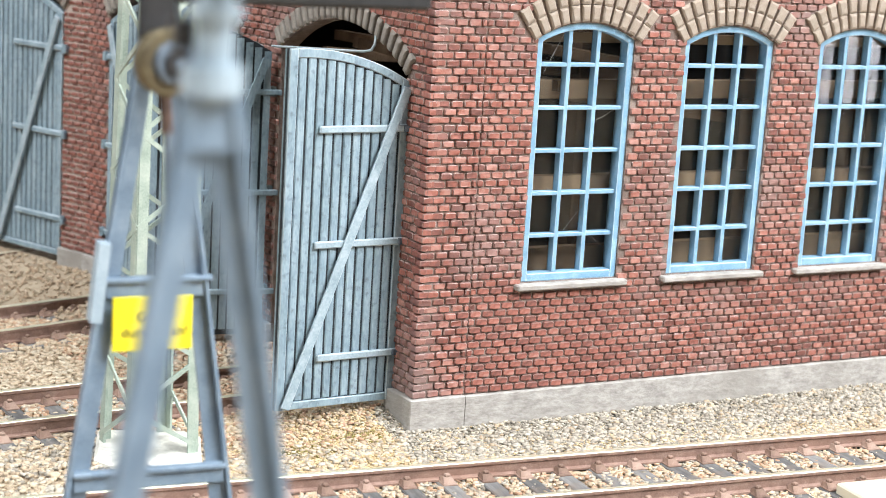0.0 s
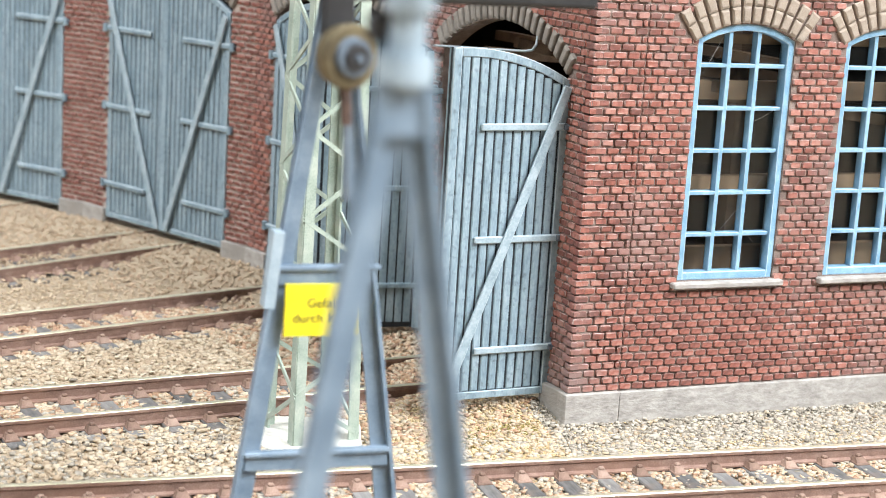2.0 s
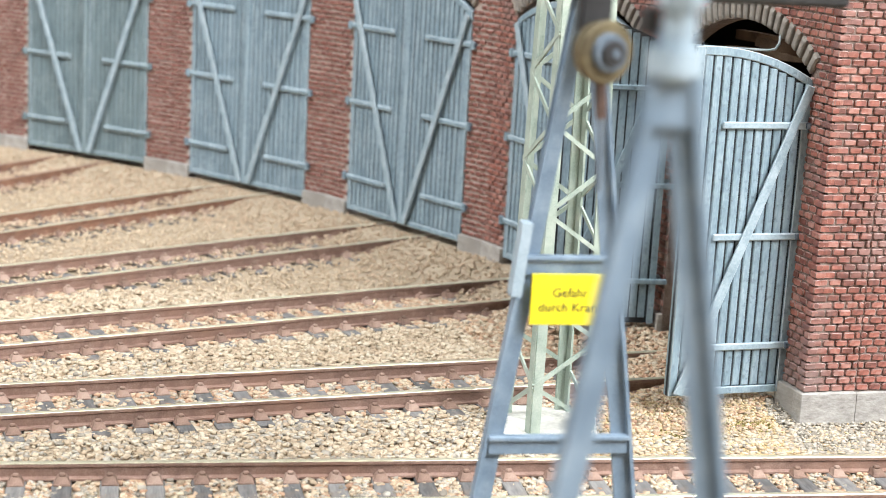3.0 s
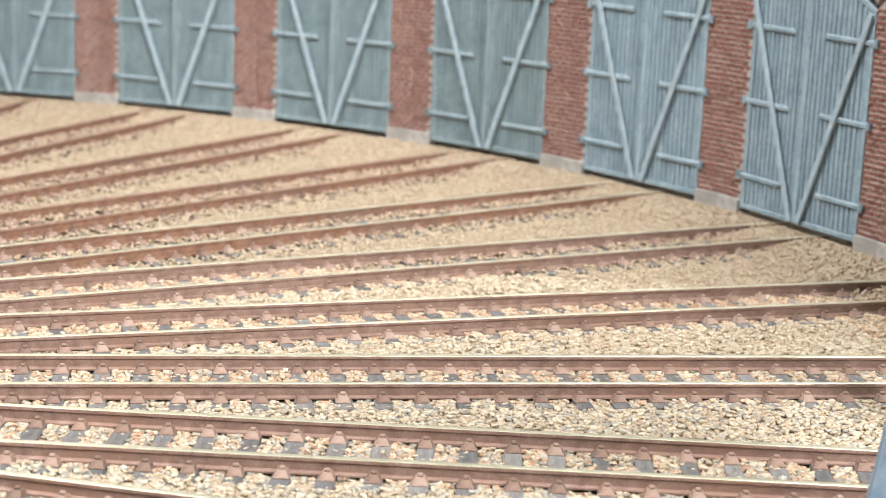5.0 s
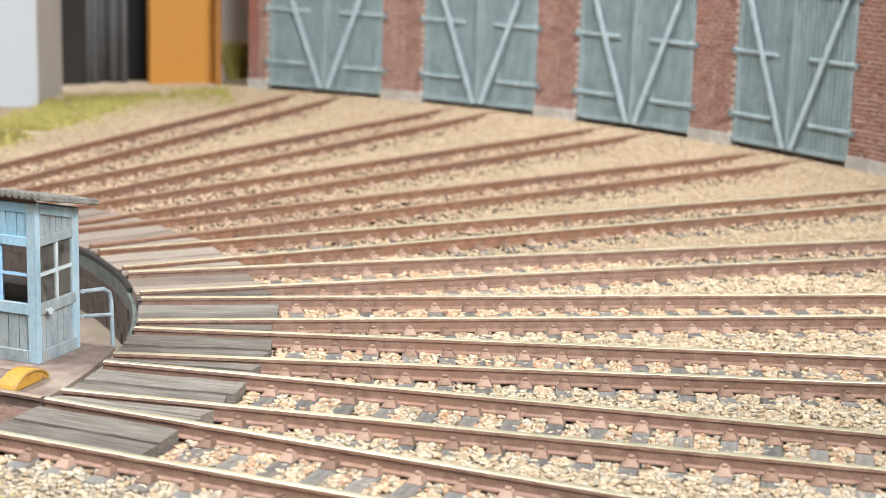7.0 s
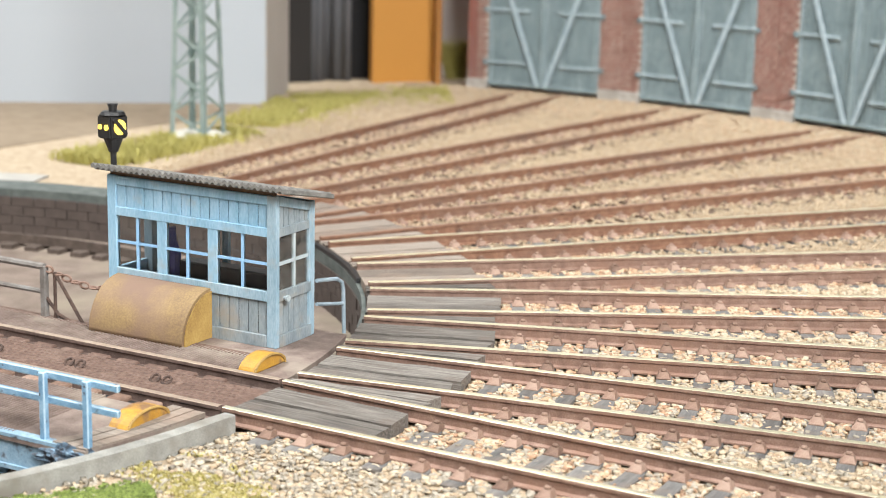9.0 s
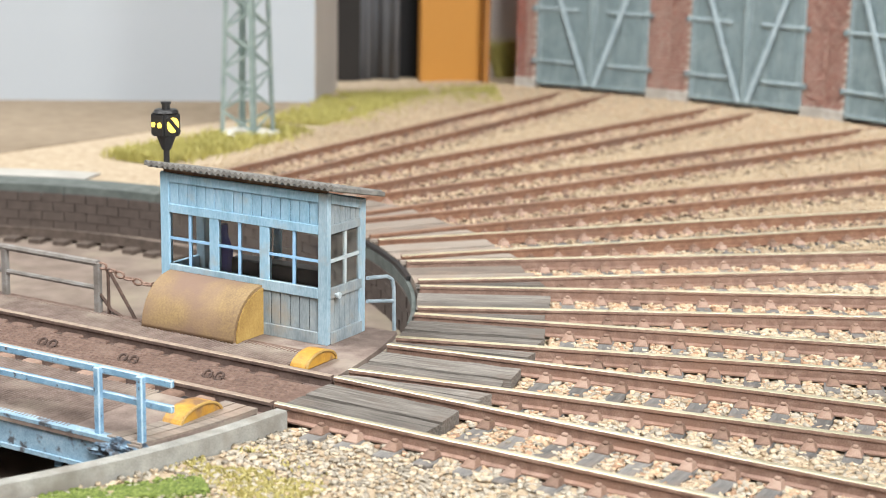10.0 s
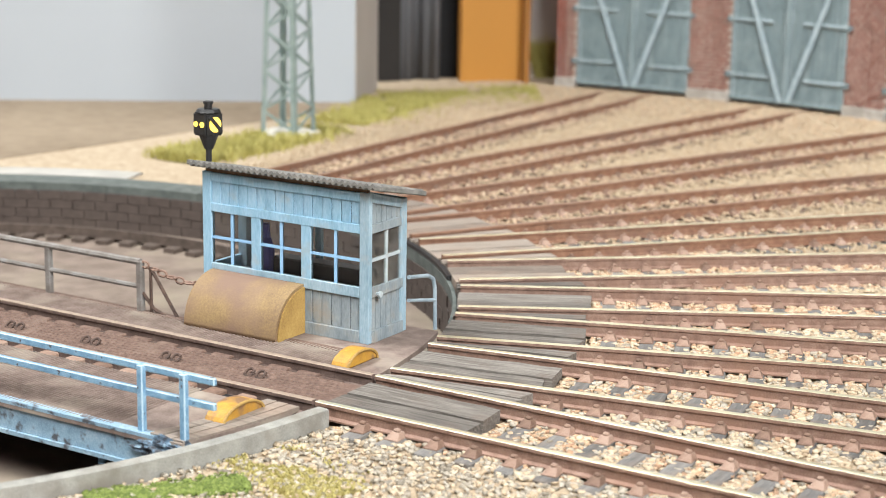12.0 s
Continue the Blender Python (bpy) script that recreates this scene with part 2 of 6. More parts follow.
M["stone"] = material("ballast_stone", [(0.33, 0.25, 0.168), (0.43, 0.328, 0.222), (0.49, 0.388, 0.27), (0.53, 0.438, 0.318), (0.565, 0.49, 0.378)], 0.5, 0.85, random_mix=0.7, source="island", bump=0.2)
M["stone_orange"] = material("rust_tinted_ballast_stone", [(0.27, 0.168, 0.108), (0.42, 0.25, 0.153), (0.5, 0.335, 0.212), (0.55, 0.41, 0.28), (0.58, 0.475, 0.352)], 0.5, 0.85, random_mix=0.75, source="island", bump=0.2)
M["stone_sand"] = material("ochre_sand_grains", [(0.4, 0.275, 0.135), (0.5, 0.365, 0.195), (0.56, 0.43, 0.25), (0.6, 0.485, 0.32)], 0.5, 0.9, random_mix=0.7, source="island", bump=0.1)
M["stone_grey"] = material("grey_ballast_stone", [(0.2, 0.172, 0.135), (0.29, 0.252, 0.2), (0.365, 0.322, 0.26), (0.43, 0.385, 0.315), (0.495, 0.45, 0.38)], 0.5, 0.85, random_mix=0.65, source="island", bump=0.2)
M["ground"] = material("sandy_layout_ground", [(0.3, 0.225, 0.15), (0.4, 0.315, 0.22), (0.48, 0.395, 0.285)], 0.45, 0.95, bump=0.6, fine=1.6)
M["board"] = material("grey_weathered_board", [(0.04, 0.035, 0.031), (0.14, 0.124, 0.109), (0.29, 0.265, 0.238)], 1.8, 0.8, random_mix=0.15, bump=1.0, fine=6.0, stretch=(0.05, 1, 1), stain=(0.13, 0.09, 0.07), stain_scale=0.12, stain_at=(0.55, 0.85))
M["deck_brown"] = material("rusty_deck_plate", [(0.08, 0.046, 0.035), (0.14, 0.084, 0.064), (0.215, 0.14, 0.11)], 1.0, 0.7, bump=0.6, fine=3, stain=(0.24, 0.17, 0.135), stain_scale=0.1, stain_at=(0.58, 0.88))
M["walkway"] = material("dusty_ribbed_walkway", [(0.125, 0.09, 0.075), (0.2, 0.148, 0.126), (0.275, 0.215, 0.185)], 0.4, 0.85, bump=0.3, stain=(0.33, 0.28, 0.23), stain_scale=0.08)
M["pit"] = material("pit_brown_concrete", [(0.12, 0.088, 0.07), (0.19, 0.145, 0.118), (0.26, 0.205, 0.17)], 0.15, 0.95, bump=0.4, stain=(0.27, 0.23, 0.17), stain_scale=0.03)
M["pit_brick"] = material("dark_pit_wall_stone", [(0.06, 0.044, 0.038), (0.095, 0.072, 0.062), (0.135, 0.105, 0.09)], 0.4, 0.9, random_mix=0.4, source="island", bump=0.4)
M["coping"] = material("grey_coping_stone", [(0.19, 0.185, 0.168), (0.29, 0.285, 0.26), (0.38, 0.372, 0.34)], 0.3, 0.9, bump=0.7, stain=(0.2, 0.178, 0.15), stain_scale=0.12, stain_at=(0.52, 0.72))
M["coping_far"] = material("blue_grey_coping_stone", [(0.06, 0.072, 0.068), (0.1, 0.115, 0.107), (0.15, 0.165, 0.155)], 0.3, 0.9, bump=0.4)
M["ochre"] = material("dirty_ochre_cover", [(0.17, 0.105, 0.06), (0.265, 0.175, 0.08), (0.35, 0.245, 0.11)], 0.12, 0.75, bump=0.5, fine=2.5, stain=(0.205, 0.128, 0.09), stain_scale=0.07, stain_at=(0.42, 0.6))
M["yellow"] = material("chipped_yellow_paint", [(0.33, 0.16, 0.03), (0.48, 0.25, 0.035), (0.6, 0.36, 0.05)], 0.4, 0.6, bump=0.7, stain=(0.23, 0.125, 0.06), stain_scale=0.2, stain_at=(0.46, 0.56))
M["sign"] = material("yellow_sign_plate", [(0.80, 0.66, 0.01), (0.84, 0.70, 0.02)], 0.2, 0.4, bump=0.02)
M["ink"] = material("dark_lettering", [(0.06, 0.055, 0.02), (0.09, 0.08, 0.03)], 0.5, 0.6, bump=0)
M["roof_felt"] = material("weathered_corrugated_roof", [(0.1, 0.1, 0.097), (0.185, 0.18, 0.168), (0.28, 0.27, 0.25)], 0.5, 0.85, bump=0.4)
M["wood_dark"] = material("dark_roof_timber", [(0.075, 0.046, 0.03), (0.16, 0.1, 0.062)], 0.4, 0.8)
# near-black colour puts the shed interior's shade into wall and floor
M["wood_tan"] = material("darkened_inner_wall", [(0.025, 0.018, 0.013), (0.045, 0.034, 0.025)], 0.1, 0.85)
M["grass"] = material("olive_grass_fibres", [(0.24, 0.22, 0.05), (0.41, 0.37, 0.11), (0.53, 0.47, 0.19)], 0.1, 0.9, random_mix=0.6, source="island", bump=0)
M["olive_grass"] = material("thin_olive_grass_fibres", [(0.16, 0.13, 0.035), (0.27, 0.22, 0.07), (0.38, 0.32, 0.13)], 0.1, 0.9, random_mix=0.6, source="island", bump=0)
M["moss"] = material("green_foam_scatter", [(0.085, 0.12, 0.022), (0.14, 0.188, 0.038), (0.205, 0.255, 0.062)], 0.3, 0.95, random_mix=0.5, source="island", bump=0.2)
M["white_board"] = material("white_backing_board", [(0.4, 0.435, 0.475), (0.44, 0.475, 0.515)], 0.01, 0.7, bump=0.02)
M["grey_wall"] = material("pale_grey_far_board", [(0.6, 0.57, 0.55), (0.68, 0.65, 0.63)], 0.01, 0.8, bump=0.02)
M["pale_band"] = material("pale_worn_plaster_band", [(0.3, 0.285, 0.26), (0.38, 0.365, 0.335), (0.46, 0.44, 0.405)], 0.1, 0.9, bump=0.3)
M["grey_board"] = material("grey_beige_board_edge", [(0.36, 0.33, 0.30), (0.44, 0.41, 0.38)], 0.03, 0.8, bump=0.05)
M["table"] = material("tan_bench_top", [(0.16, 0.115, 0.07), (0.225, 0.17, 0.115), (0.29, 0.225, 0.155)], 0.012, 0.8, bump=0.05, fine=0.2)
M["orange"] = material("orange_wooden_panel", [(0.4, 0.165, 0.02), (0.5, 0.225, 0.035)], 0.01, 0.55, bump=0.05, stretch=(1, 1, 0.3))
M["cloth"] = material("grey_cloth", [(0.09, 0.093, 0.105), (0.17, 0.175, 0.19)], 0.03, 0.9, bump=0.1)
M["cloth_brown"] = material("dark_brown_cloth", [(0.012, 0.01, 0.009), (0.026, 0.022, 0.02)], 0.03, 0.9, bump=0.1)
M["hall_wall"] = material("pale_hall_wall", [(0.44, 0.435, 0.42), (0.52, 0.515, 0.5)], 0.002, 0.9, bump=0)
M["hall_floor"] = material("grey_hall_floor", [(0.2, 0.19, 0.18), (0.27, 0.26, 0.245)], 0.004, 0.8, bump=0)
M["figure"] = material("plain_dark_blue_figure", [(0.07, 0.08, 0.33), (0.11, 0.125, 0.46)], 0.6, 0.7, bump=0)


def glass(name, tint=(0.85, 0.9, 0.92), rough=0.02, dust_haze=0.1):
    mat = bpy.data.materials.new(name)
    mat.use_nodes = True
    nt = mat.node_tree
    nt.nodes.clear()
    out = nt.nodes.new("ShaderNodeOutputMaterial")
    clear = nt.nodes.new("ShaderNodeBsdfTransparent")
    clear.inputs[0].default_value = (*tint, 1)
    gloss = nt.nodes.new("ShaderNodeBsdfGlossy")
    gloss.inputs["Roughness"].default_value = rough
    fres = nt.nodes.new("ShaderNodeFresnel")
    fres.inputs[0].default_value = 1.26
    mix = nt.nodes.new("ShaderNodeMixShader")
    nt.links.new(fres.outputs[0], mix.inputs[0])
    film = nt.nodes.new("ShaderNodeBsdfDiffuse")
    film.inputs[0].default_value = (0.5, 0.47, 0.43, 1)
    co = nt.nodes.new("ShaderNodeTexCoord")
    sp = nt.nodes.new("ShaderNodeTexNoise")
    sp.inputs["Scale"].default_value = 0.5 / MM
    sp.inputs["Detail"].default_value = 8
    nt.links.new(co.outputs["Object"], sp.inputs["Vector"])
    rg = nt.nodes.new("ShaderNodeMapRange")
    rg.inputs["From Min"].default_value, rg.inputs["From Max"].default_value = 0.35, 0.75
    rg.inputs["To Min"].default_value, rg.inputs["To Max"].default_value = dust_haze * 0.5, dust_haze * 2.0
    nt.links.new(sp.outputs[0], rg.inputs["Value"])
    dusty = nt.nodes.new("ShaderNodeMixShader")
    fleck = nt.nodes.new("ShaderNodeTexNoise")
    fleck.inputs["Scale"].default_value = 3.4 / MM
    fleck.inputs["Detail"].default_value = 2
    nt.links.new(co.outputs["Object"], fleck.inputs["Vector"])
    cut = nt.nodes.new("ShaderNodeMapRange")
    cut.inputs["From Min"].default_value, cut.inputs["From Max"].default_value = 0.69, 0.74
    cut.inputs["To Max"].default_value = 0.45
    nt.links.new(fleck.outputs[0], cut.inputs["Value"])
    both = nt.nodes.new("ShaderNodeMath")
    both.operation = "MAXIMUM"
    nt.links.new(rg.outputs[0], both.inputs[0])
    nt.links.new(cut.outputs[0], both.inputs[1])
    nt.links.new(both.outputs[0], dusty.inputs[0])
    nt.links.new(clear.outputs[0], dusty.inputs[1])
    nt.links.new(film.outputs[0], dusty.inputs[2])
    nt.links.new(dusty.outputs[0], mix.inputs[1])
    nt.links.new(gloss.outputs[0], mix.inputs[2])
    nt.links.new(mix.outputs[0], out.inputs[0])
    return mat


M["glass"] = glass("dusty_window_glass", (0.88, 0.88, 0.86), 0.03, 0.003)
# grey film on the door pane stands in for its reflection
M["door_glass"] = glass("hazed_door_glass", (0.92, 0.94, 0.94), 0.03, 0.14)
M["clear"] = glass("clear_cabin_glass", (0.96, 0.97, 0.97), 0.02, 0.006)


def glowing(name, colour, strength):
    mat = bpy.data.materials.new(name)
    mat.use_nodes = True
    b = mat.node_tree.nodes["Principled BSDF"]
    b.inputs["Base Color"].default_value = (*colour, 1)
    b.inputs["Emission Color"].default_value = (*colour, 1)
    b.inputs["Emission Strength"].default_value = strength
    return mat


M["lit"] = glowing("lit_yellow_lens", (1.0, 0.72, 0.12), 1.3)


# ---- mesh helpers (millimetres) ----
def part(name, bm, mat, parent=None, label="", kind="", smooth=False, edge=None):
    """Links a bmesh as one mesh object under a thing or under a part."""
    me = bpy.data.meshes.new(name)
    for v in bm.verts:
        v.co *= MM
    if smooth:
        for f in bm.faces:
            f.smooth = True
    bm.to_mesh(me)
    bm.free()
    me.materials.append(M[mat])
    if edge:
        me.materials.append(M[edge])
    ob = new(name, me)
    if parent:
        ob.parent = parent
    return tagged(ob, label=label, kind=kind)


def raw(name, verts, faces, mat, parent=None, label="", kind="", edge=None, worn=False):
    me = bpy.data.meshes.new(name)
    me.from_pydata((np.asarray(verts, float) * MM).tolist(), [], faces)
    me.materials.append(M[mat])
    if edge:
        # the chamfers of bricks: four of each nine faces
        me.materials.append(M[edge])
        for i in range(0, len(faces), 17 if worn else 9):
            for j in range(8, 16) if worn else (4, 5, 6, 7):
                me.polygons[i + j].material_index = 1
    ob = new(name, me)
    if parent:
        ob.parent = parent
    return tagged(ob, label=label, kind=kind)


def thing(name, label, category, group="", kind="", m=None):
    """An empty at a thing's base; its parts hang under it."""
    ob = new(name)
    ob.empty_display_size = 0.005
    if m is not None:
        ob.matrix_world = m
    return tagged(ob, label=label, category=category, group=group, kind=kind)


def at(x, y, z=0.0, turn=0.0):
    return pose(x * MM, y * MM, z * MM, 0, 0, turn)


def hexa(bm, p):
    """A box from its eight corners, the lower four first, each ring anticlockwise seen from above."""
    v = [bm.verts.new(q) for q in p]
    for f in ((3, 2, 1, 0), (4, 5, 6, 7), (0, 1, 5, 4), (1, 2, 6, 5), (2, 3, 7, 6), (3, 0, 4, 7)):
        bm.faces.new([v[i] for i in f])
    return v


def box(bm, x0, y0, z0, x1, y1, z1, bev=0.0):
    v = hexa(bm, [(x0, y0, z0), (x1, y0, z0), (x1, y1, z0), (x0, y1, z0), (x0, y0, z1), (x1, y0, z1), (x1, y1, z1), (x0, y1, z1)])
    if bev:
        edges = {e for q in v for e in q.link_edges}
        bmesh.ops.bevel(bm, geom=list(edges), offset=bev, segments=1, affect="EDGES", profile=0.5, material=1)


def beam(bm, a, b, w, h, up=(0, 0, 1), bev=0.0):
    """A bar from a to b, w wide and h deep along up."""
    a, b, up = Vector(a), Vector(b), Vector(up)
    d = (b - a).normalized()
    s = d.cross(up)
    if s.length < 1e-4:
        s = d.cross(Vector((1, 0, 0)))
    s.normalize()
    u = s.cross(d)
    s, u = s * w / 2, u * h / 2
    v = hexa(bm, [a - s - u, a + s - u, b + s - u, b - s - u, a - s + u, a + s + u, b + s + u, b - s + u])
    if bev:
        edges = {e for q in v for e in q.link_edges}
        bmesh.ops.bevel(bm, geom=list(edges), offset=bev, segments=1, affect="EDGES", profile=0.5, material=1)


def rod(bm, a, b, r, r2=None, n=10):
    a, b = Vector(a), Vector(b)
    d = (b - a).normalized()
    s = d.cross(Vector((0, 0, 1)))
    if s.length < 1e-4:
        s = Vector((1, 0, 0))
    s.normalize()
    u = s.cross(d)
    r2 = r if r2 is None else r2
    ra, rb = [], []
    for i in range(n):
        t = 2 * math.pi * i / n
        o = s * math.cos(t) + u * math.sin(t)
        ra.append(bm.verts.new(a + o * r))
        rb.append(bm.verts.new(b + o * r2))
    for i in range(n):
        j = (i + 1) % n
        bm.faces.new((ra[i], rb[i], rb[j], ra[j]))
    bm.faces.new(ra)
    bm.faces.new(rb[::-1])


def tube(bm, pts, r, n=8):
    """A bent round rod through the points."""
    for a, b in zip(pts, pts[1:]):
        rod(bm, a, b, r, n=n)


def slab(bm, outline, y0, y1):
    """An outline in x and z, pushed from y0 to y1."""
    a = [bm.verts.new((x, y0, z)) for x, z in outline]
    b = [bm.verts.new((x, y1, z)) for x, z in outline]
    n = len(a)
    bm.faces.new(a)
    bm.faces.new(b[::-1])
    for i in range(n):
        j = (i + 1) % n
        bm.faces.new((a[j], a[i], b[i], b[j]))


def B():
    return bmesh.new()


def sector(bm, r0, r1, a0, a1, z0, z1, steps=8):
    """A ring's sector about the origin; radii, degrees and heights."""
    rings = []
    for i in range(steps + 1):
        t = radians(a0 + (a1 - a0) * i / steps)
        c, s = math.cos(t), math.sin(t)
        rings.append([bm.verts.new((r * c, r * s, z)) for r, z in ((r0, z0), (r1, z0), (r1, z1), (r0, z1))])
    for p, q in zip(rings, rings[1:]):
        for i in range(4):
            j = (i + 1) % 4
            bm.faces.new((p[i], p[j], q[j], q[i]))
    if abs(a1 - a0) < 359.9:
        bm.faces.new(rings[0][::-1])
        bm.faces.new(rings[-1])


class Many:
    """Collects many small boxes for one mesh."""

    def __init__(self):
        self.v, self.f = [], []

    def piece(self, p, q=0.0):
        """Eight corners as in hexa()."""
        n = len(self.v)
        self.v += [tuple(c) for c in p]
        self.f += [tuple(n + i for i in f) for f in ((3, 2, 1, 0), (4, 5, 6, 7), (0, 1, 5, 4), (1, 2, 6, 5), (2, 3, 7, 6), (3, 0, 4, 7))]

    def brick(self, x0, x1, z0, z1, front, back, ch=0.12):
        """A brick with chamfered face in a wall whose face looks towards -y."""
        n = len(self.v)
        m = front + ch
        self.v += [(x0, back, z0), (x1, back, z0), (x1, back, z1), (x0, back, z1), (x0, m, z0), (x1, m, z0), (x1, m, z1), (x0, m, z1)]
        c = ch * 1.3
        self.v += [(x0 + c, front, z0 + c), (x1 - c, front, z0 + c), (x1 - c, front, z1 - c), (x0 + c, front, z1 - c)]
        for a, b in ((0, 4), (4, 8)):
            for i in range(4):
                j = (i + 1) % 4
                self.f.append((n + a + i, n + a + j, n + b + j, n + b + i))
        self.f.append((n + 8, n + 9, n + 10, n + 11))

    def worn_brick(self, x0, x1, z0, z1, front, back, r):
        """A brick with rounded corners and a worn, pillowed face."""
        n = len(self.v)

        def outline(q, k, y):
            xa, xb, za, zb = x0 + q, x1 - q, z0 + q, z1 - q
            return [(xa + k, y, za), (xb - k, y, za), (xb, y, za + k), (xb, y, zb - k), (xb - k, y, zb), (xa + k, y, zb), (xa, y, zb - k), (xa, y, za + k)]

        j = lambda s: r.uniform(-1.6 * s, 1.6 * s)
        self.v += outline(0, 0.17, back)
        self.v += [(x + j(0.04), y + j(0.03), z + j(0.04)) for x, y, z in outline(0.02, 0.18, front + 0.2)]
        self.v += [(x + j(0.04), y + j(0.04), z + j(0.03)) for x, y, z in outline(0.15, 0.15, front)]
        for a in (0, 8):
            for i in range(8):
                w = (i + 1) % 8
                self.f.append((n + a + i, n + a + w, n + a + 8 + w, n + a + 8 + i))
        self.f.append(tuple(n + 16 + i for i in range(8)))

# ---- the plan: a turntable at the origin, tracks every 10 degrees, the engine shed round them ----
GAUGE = 8.7          # rail's middle from the track's middle
STEP = 10.0
RIM_IN, RIM_OUT = 129.0, 156.5
APOTHEM = 376.8      # shed front from the turntable's middle
HALF = APOTHEM * math.tan(radians(STEP / 2))
GROUND = -3.6


def angle(k):
    return (8 - k) * STEP


rng = random.Random(4)

# ---- ground ----
def ground_z(x, y):
    """The ground lies low by the tracks and rises to the shed's gates."""
    r, a = math.hypot(x, y), math.degrees(math.atan2(y, x))
    up = min(max((r - 346) / 28, 0), 1)
    up = up * up * (3 - 2 * up)
    side = min(max((a - 4.6) / 2.0, 0), 1) * min(max((100 - a) / 10, 0), 1)
    fan = min(max((a + 40) / 6, 0), 1) * min(max((86 - a) / 4, 0), 1)
    strip = min(max((24 - x * 0.0872 + y * 0.9962) / 8, 0), 1) * min(max((r - 335) / 20, 0), 1) * min(max((9 - a) / 3, 0), 1)
    fan += 2.6 * strip
    return GROUND + 0.12 * fan + 2.98 * up * side + 0.25 * noise.noise((x * 0.05, y * 0.05, 0))


bm = B()
n_seg = 240
r_list = [134.0, 158.0, 200.0, 250.0, 290.0, 310.0, 325.0, 340.0, 355.0, 370.0, 384.0, 420.0, 520.0, 900.0]
rings = []
for q in r_list:
    ring = []
    for i in range(n_seg):
        x, y = q * math.cos(2 * math.pi * i / n_seg), q * math.sin(2 * math.pi * i / n_seg)
        ring.append(bm.verts.new((x, y, ground_z(x, y) if q < 385 else GROUND)))
    rings.append(ring)
for p, q in zip(rings, rings[1:]):
    for i in range(n_seg):
        j = (i + 1) % n_seg
        bm.faces.new((p[i], q[i], q[j], p[j]))
part("ground", bm, "ground", label="sandy beige scenic ground of a model railway layout", kind="structure")
bpy.data.objects["ground"]["category"] = "ground"


# ---- tracks ----
def rail_mesh(name, x0, x1, mat_side="rust", mat_top="rail_top"):
    """A rail along x with foot, web and head."""
    prof = [(-1.05, -2.75), (1.05, -2.75), (1.05, -2.45), (0.3, -2.2), (0.3, -0.85), (0.6, -0.65), (0.6, -0.12), (0.5, 0), (-0.5, 0), (-0.6, -0.12), (-0.6, -0.65), (-0.3, -0.85), (-0.3, -2.2), (-1.05, -2.45)]
    me = bpy.data.meshes.new(name)
    n = len(prof)
    v = [(x * MM, y * MM, z * MM) for x in (x0, x1) for y, z in prof]
    f = [(i, (i + 1) % n, n + (i + 1) % n, n + i) for i in range(n)]
    f += [tuple(range(n))[::-1], tuple(range(n, 2 * n))]
    me.from_pydata(v, [], f)
    me.materials.append(M[mat_side])
    me.materials.append(M[mat_top])
    for i in (6, 7, 8):
        me.polygons[i].material_index = 1
    return me


SLEEPER_GAP, FIRST_SLEEPER = 7.07, 160.6


def sleeper_mesh(seed, mat="sleeper"):
    r = random.Random(seed)
    b = B()
    box(b, -1.5, -14.5 + r.uniform(-0.4, 0.4), -4.4, 1.5, 14.5 + r.uniform(-0.4, 0.4), -2.75, 0.2)
    for v in b.verts:
        v.co += Vector((r.uniform(-0.08, 0.08), r.uniform(-0.1, 0.1), r.uniform(-0.06, 0.06)))
        v.co *= MM
    me = bpy.data.meshes.new("sleeper")
    b.to_mesh(me)
    b.free()
    me.materials.append(M[mat])
    return me


def chair_mesh():
    b = B()
    box(b, -1.3, -3.5, -2.8, 1.3, 3.5, -2.5, 0.08)
    for s in (-1, 1):
        y0, y1, t0, t1 = sorted((s * 0.8, s * 3.1)) + sorted((s * 0.7, s * 2.0))
        hexa(b, [(-1.15, y0, -2.55), (1.15, y0, -2.55), (1.15, y1, -2.55), (-1.15, y1, -2.55), (-0.75, t0, -1.75), (0.75, t0, -1.75), (0.75, t1, -1.75), (-0.75, t1, -1.75)])
        box(b, -0.5, s * 1.5 - 0.45, -1.8, 0.5, s * 1.5 + 0.45, -1.25, 0.16)
    for v in b.verts:
        v.co *= MM
    me = bpy.data.meshes.new("rail_chair")
    b.to_mesh(me)
    b.free()
    me.materials.append(M["chair"])
    return me


SLEEPERS = [sleeper_mesh(i) for i in range(6)]
BROWN_SLEEPERS = [sleeper_mesh(i, "sleeper_brown") for i in range(6)]
CHAIR = chair_mesh()


